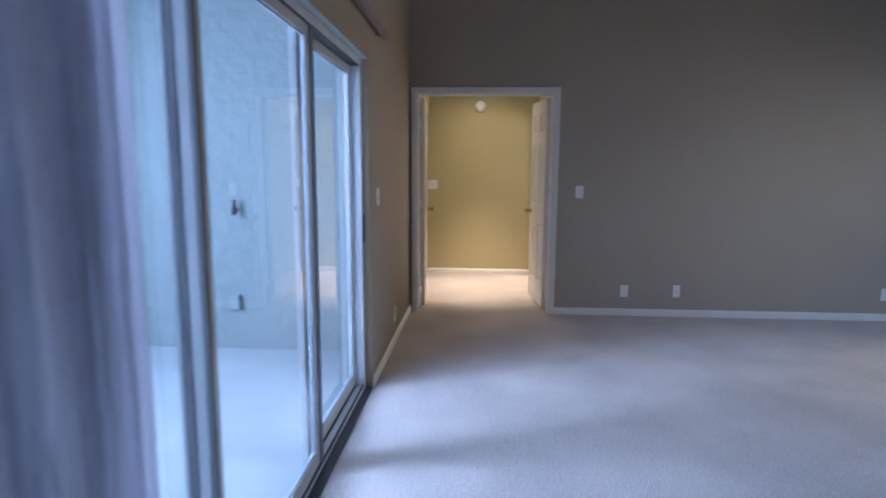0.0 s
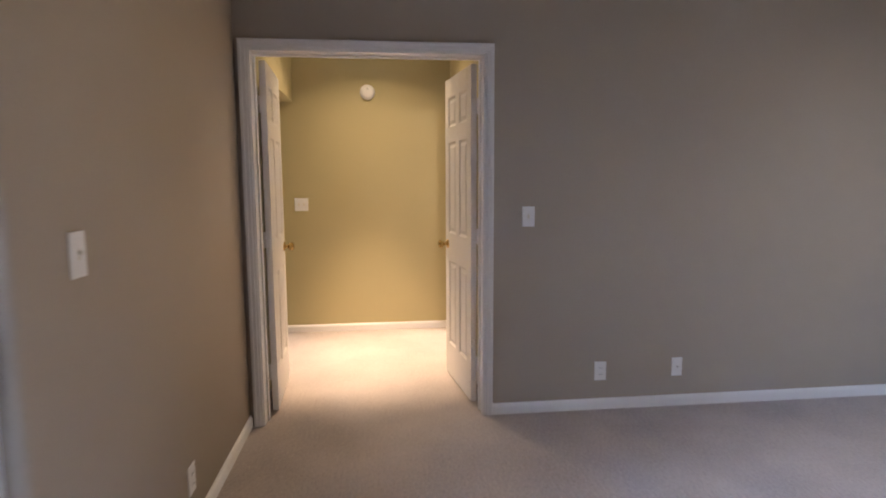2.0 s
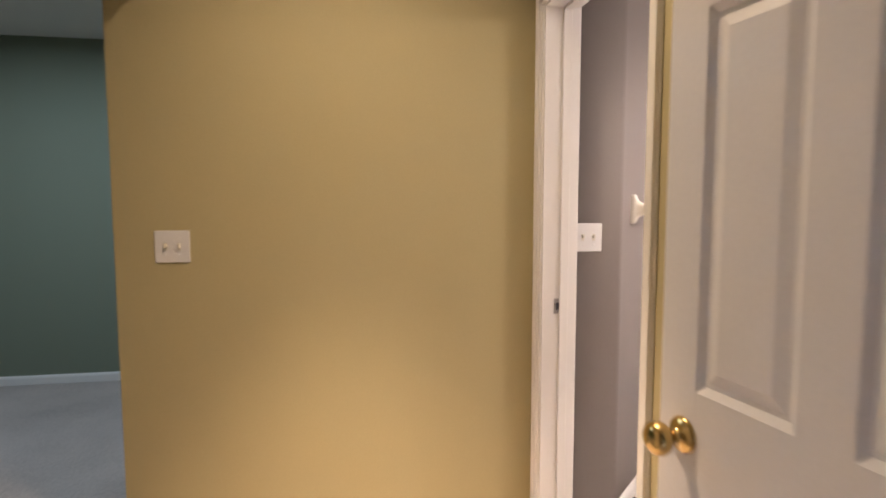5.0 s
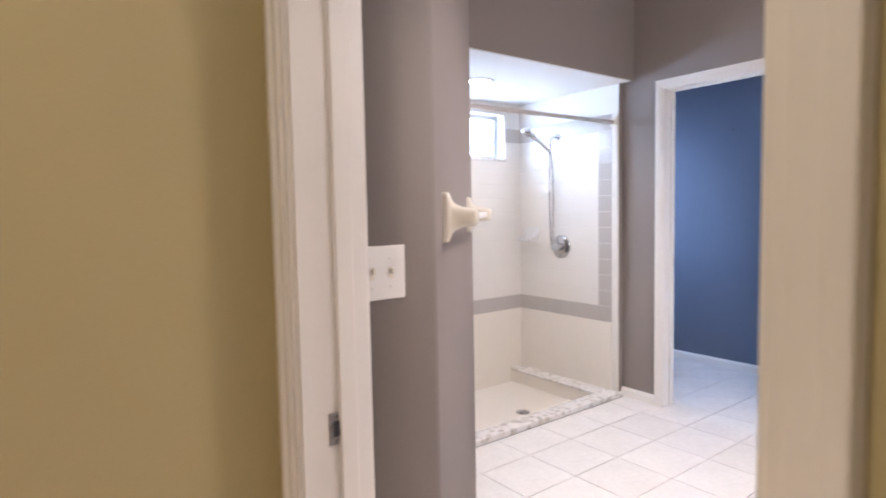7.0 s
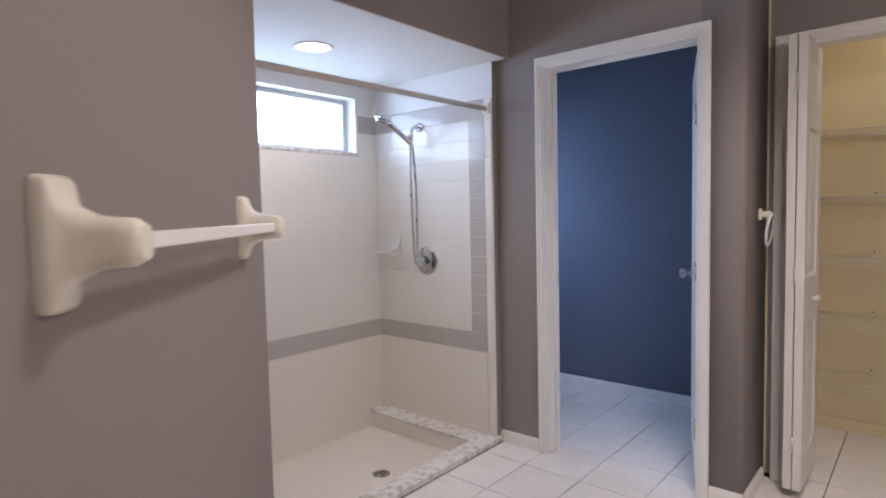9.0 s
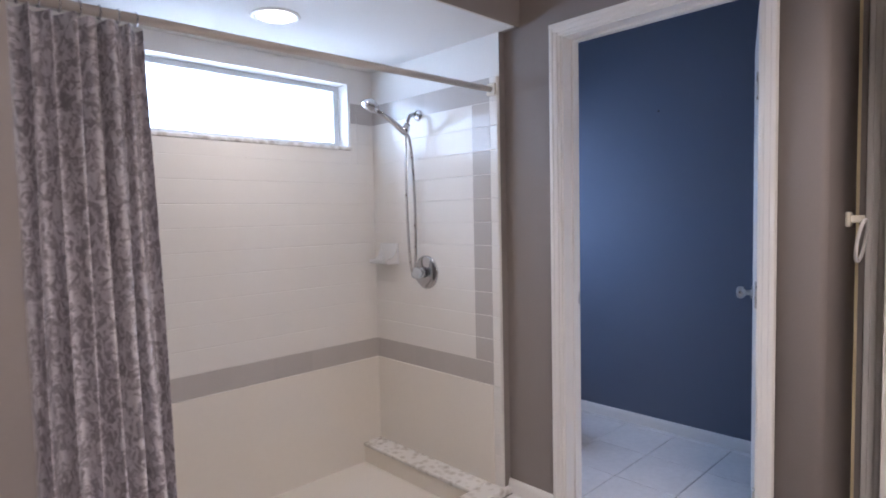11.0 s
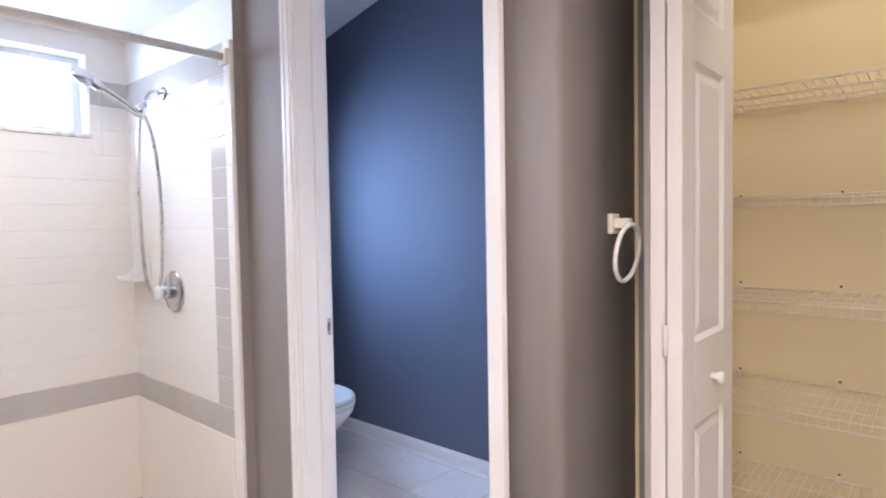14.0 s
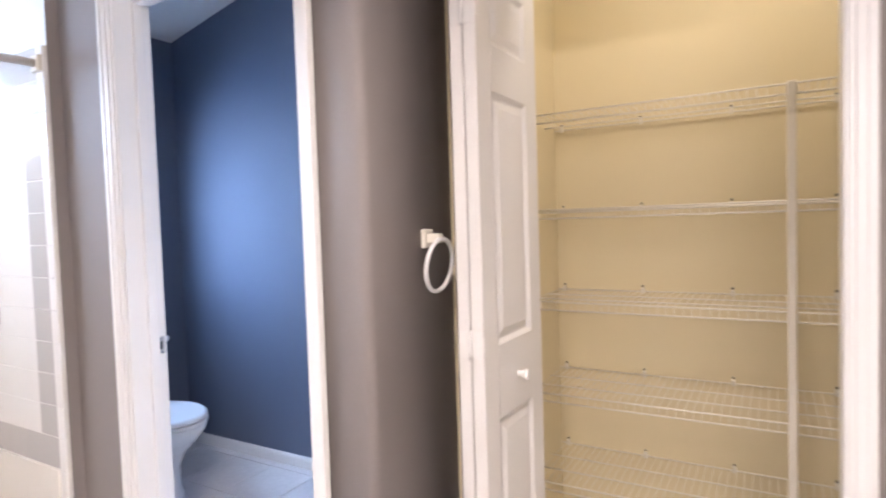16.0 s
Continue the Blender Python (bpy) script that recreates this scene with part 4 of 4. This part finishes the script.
# toilet, its back to the window wall, facing -y
def toilet(m):
    ob = thing("toilet", m, "white porcelain toilet with closed seat", "toilet")

    def loft(rows, name, mat=PORCELAIN, label=""):
        bm = bmesh.new()
        rings = []
        for z, yc, a, b0, b1 in rows:
            ring = []
            for j in range(32):
                w = 2 * math.pi * j / 32
                c, s = math.cos(w), math.sin(w)
                ring.append(bm.verts.new((a * c, yc + (b1 if s > 0 else b0) * s, z)))
            rings.append(ring)
        for p, q in zip(rings, rings[1:]):
            for j in range(32):
                bm.faces.new((p[j], p[(j + 1) % 32], q[(j + 1) % 32], q[j])).smooth = True
        bm.faces.new(rings[0][::-1])
        bm.faces.new(rings[-1])
        return part(name, bm, mat, ob, label)

    # local y 0 at the wall, the bowl towards -y
    loft([(0.0, -0.40, 0.115, 0.17, 0.25), (0.02, -0.40, 0.112, 0.165, 0.25), (0.06, -0.40, 0.098, 0.145, 0.24), (0.16, -0.41, 0.095, 0.135, 0.22), (0.24, -0.43, 0.115, 0.16, 0.21), (0.31, -0.455, 0.155, 0.215, 0.22), (0.36, -0.47, 0.178, 0.245, 0.23), (0.385, -0.47, 0.184, 0.252, 0.23), (0.395, -0.47, 0.180, 0.248, 0.228)], "bowl")
    loft([(0.397, -0.47, 0.182, 0.252, 0.22), (0.402, -0.47, 0.188, 0.258, 0.225), (0.412, -0.47, 0.188, 0.258, 0.225), (0.416, -0.47, 0.183, 0.253, 0.22)], "seat", PLASTIC)
    loft([(0.4185, -0.468, 0.183, 0.252, 0.22), (0.424, -0.468, 0.189, 0.257, 0.225), (0.434, -0.468, 0.187, 0.255, 0.223), (0.441, -0.468, 0.170, 0.235, 0.20)], "lid", PLASTIC)
    part("tank", boxes((-0.22, -0.215, 0.39, 0.22, -0.02, 0.73), bevel=0.02), PORCELAIN, ob)
    part("tank_lid", boxes((-0.232, -0.228, 0.732, 0.232, -0.014, 0.765), bevel=0.01), PORCELAIN, ob)
    part("pedestal_back", boxes((-0.10, -0.25, 0.0, 0.10, -0.05, 0.39), bevel=0.02), PORCELAIN, ob)
    return ob


toilet(pose(4.525, 9.815, -0.021))
nail = thing("wall_hook", pose(5.105, 8.635, 1.902, 0, 0, 90), "tiny dark nail in the slate blue wall", "nail")
part("nail", lathe(bmesh.new(), [(0.003, 0), (0.003, 0.012), (0.007, 0.013), (0.006, 0.016)], pose(0, 0, 0, -90), 8), DARK, nail)


# wire shelves of the closet
def wire_shelf(z, y0, y1, m_label):
    x1, depth = 5.193, 0.40
    ob = thing("wire_shelf", pose(0, 0, z), m_label, "shelf", "closet shelves")
    x0 = x1 - depth
    for name, x, dz, r in (("back_wire", x1 - 0.004, 0, 0.0032), ("middle_wire", x0 + depth * 0.66, -0.006, 0.0030), ("middle_wire", x0 + depth * 0.33, -0.006, 0.0030), ("front_wire", x0, 0, 0.0034), ("lip_wire", x0 + 0.003, -0.030, 0.0034)):
        part(name, tube(bmesh.new(), [(x, y0, dz), (x, y1, dz)], r, 6), WIRE, ob)
    bm = bmesh.new()
    n = int((y1 - y0) / 0.0265)
    for k in range(n + 1):
        y = y0 + 0.006 + k * 0.0265
        tube(bm, [(x1 - 0.002, y, 0.003), (x0 - 0.003, y, 0.003), (x0 - 0.002, y, -0.031)], 0.0012, 4, cap=False)
    tagged(part("wire_mesh", bm, WIRE, ob), kind="stuff")
    y = y1 - 0.028
    while y > y0:
        clip = part("wall_clip", boxes((x1 - 0.012, y - 0.007, -0.008, x1 + 0.006, y + 0.007, 0.014), bevel=0.002), WIRE, ob)
        part("screw", lathe(bmesh.new(), [(0.0045, 0), (0.003, 0.002)], pose(x1 - 0.0005, y, 0.021, 0, -90, 0), 8), DARK, clip)
        y -= 0.322
    return ob


for z in (1.688, 1.345, 1.013, 0.674, 0.341):
    wire_shelf(z, 5.60, 7.508, "white vinyl-coated wire shelf in the closet")
pole = thing("shelf_pole", pose(4.780, 6.655, 0), "white upright support pole clipped to the wire shelves", "shelf support")
part("pole", boxes((-0.012, -0.012, -0.02, 0.012, 0.012, 1.693), bevel=0.003), WIRE, pole)
for z in (1.668, 1.325, 0.993, 0.654, 0.321):
    part("clip", boxes((0.010, -0.014, z - 0.012, 0.016, 0.014, z + 0.012)), WIRE, pole)

# ---- wall and floor tiles ----
P = 0.1115
GAP = 0.0022


def tile_mesh(name, w, h, t, mat, bevel=0.0016, long_only=False):
    bm = bmesh.new()
    box(bm, 0, 0, 0, w, h, t)
    top = [e for e in bm.edges if all(v.co.z > t / 2 for v in e.verts) and not (long_only and abs(e.verts[0].co.x - e.verts[1].co.x) < 1e-6)]
    bmesh.ops.bevel(bm, geom=top, offset=bevel, segments=1, affect="EDGES")
    return mesh(name, bm, mat)


def lay(parent, data, m):
    o = new("tile", data)
    o.parent = parent
    o.matrix_basis = m
    return o


T0 = 0.61 - 5 * P
white_tile, grey_tile = tile_mesh("tile", P, P - GAP, 0.006, TILE, long_only=True), tile_mesh("grey_tile", P, P - GAP, 0.006, GREY_TILE, long_only=True)
tiled_back = structure("tiled_wall_back", boxes((1.93, 9.7434, -0.12, WIN_X0, 9.7595, 1.944), (WIN_X0, 9.7434, -0.12, WIN_X1, 9.7595, WIN_Z0 - 0.009), (WIN_X1, 9.7434, -0.12, 3.835, 9.7595, 1.944)), GROUT, "white tiled shower wall with a grey tile band", "tiled wall")
tiled_side = structure("tiled_wall_side", boxes((3.8234, 8.80, -0.12, 3.8345, 9.748, 1.944)), GROUT, "white tiled shower wall with a grey tile border", "tiled wall")
part("lower_panel", boxes((1.932, 9.7365, -0.11, 3.821, 9.7462, T0 + 4 * P - 0.003)), PAN, tiled_back, "smooth cream lower surround")
part("lower_panel", boxes((3.8160, 8.852, -0.11, 3.8262, 9.7362, T0 + 4 * P - 0.003)), PAN, tiled_side, "smooth cream lower surround")
rest_w, rest_g = bmesh.new(), bmesh.new()
for r in range(4, 17):
    z = T0 + r * P
    grey_row = r in (4, 16)
    for c in range(17):
        x1 = 3.822 - c * P
        x0 = x1 - P + GAP
        z1 = z + P - GAP
        if x0 < 1.945:
            continue
        if x1 > WIN_X0 and x0 < WIN_X1 and z1 > WIN_Z0 - 0.01:
            # cut tiles beside and below the window
            if x1 > WIN_X1 + 0.02:
                box(rest_g if grey_row else rest_w, WIN_X1 + 0.004, 9.742, z, x1, 9.748, z1)
            elif z < WIN_Z0 - 0.03:
                box(rest_w, x1 - P, 9.742, z, x1, 9.748, WIN_Z0 - 0.011)
            continue
        lay(tiled_back, grey_tile if grey_row else white_tile, pose(x0, 9.748, z, 90))
tagged(part("cut_tiles", rest_w, TILE, tiled_back), kind="stuff")
tagged(part("cut_grey_tiles", rest_g, GREY_TILE, tiled_back), kind="stuff")
for r in range(17):
    z = T0 + r * P
    for c in range(8 if r >= 4 else 0):
        y0 = 8.852 + c * P
        if y0 + P > 9.75:
            continue
        grey_here = r in (4, 16) or (c == 0 and r >= 4)
        lay(tiled_side, grey_tile if grey_here else white_tile, Matrix.Translation((3.828, y0 + P - GAP, z)) @ Matrix(((0, 0, -1, 0), (-1, 0, 0, 0), (0, 1, 0, 0), (0, 0, 0, 1))))
    part("edge_tile", boxes((3.8205, 8.803, z, 3.828, 8.849, z + P - GAP), bevel=0.003), TILE, tiled_side)

# floor tiles
TX, TY = 0.341, 0.314
floor_tile = tile_mesh("floor_tile", TX - 0.005, TY - 0.005, 0.006, FLOOR_TILE)
areas = [(3.875, 7.425, 4.28, 7.522), (1.0, 5.51, 4.28, 7.425), (1.95, 7.425, 3.875, 8.776), (3.875, 7.722, 4.0, 8.481), (3.995, 7.63, 5.105, 9.94), (4.28, 6.575, 4.38, 7.43), (4.38, 5.51, 5.20, 7.512)]


def inside(x0, y0, x1, y1):
    return any(x0 >= a - 0.001 and y0 >= b - 0.001 and x1 <= c + 0.001 and y1 <= d + 0.001 for a, b, c, d in areas) or (x0 > 1.0 and x1 < 4.28 and y0 >= 5.51 and y1 < 8.776 and x1 < 3.875 and x0 > 1.93)


for i in range(-9, 6):
    for j in range(-4, 10):
        x0, y0 = 3.68 + i * TX + 0.0025, 8.52 - j * TY + 0.0025
        x1, y1 = x0 + TX - 0.005, y0 + TY - 0.005
        if inside(x0, y0, x1, y1):
            t = lay(floor_bath, floor_tile, pose(x0, y0, -0.026))
            continue
        # pieces cut at the walls, one for each space that the tile reaches
        for a, b, c, d in areas:
            u0, v0, u1, v1 = max(x0, a), max(y0, b), min(x1, c), min(y1, d)
            if u1 - u0 > 0.012 and v1 - v0 > 0.012:
                part("tile", boxes((u0, v0, -0.0259, u1, v1, -0.0202)), FLOOR_TILE, floor_bath)
# wedge of floor in front of the angled wall
bm = bmesh.new()
for i in range(-9, -4):
    for j in range(0, 4):
        x0, y0 = 3.68 + i * TX + 0.0025, 8.52 - j * TY + 0.0025
        x1, y1 = x0 + TX - 0.005, y0 + TY - 0.005
        if y1 > 7.425 and x0 < 1.95 and x1 > 1.2:
            v0 = max(y0, 7.425)
            u1 = min(x1, 1.95)
            if u1 - x0 > 0.01 and y1 - v0 > 0.01 and (v0 - 7.425) < (u1 - 1.25):
                box(bm, max(x0, 1.25), v0, -0.0259, u1, y1, -0.0202)
tagged(part("edge_pieces", bm, FLOOR_TILE, floor_bath), kind="stuff")
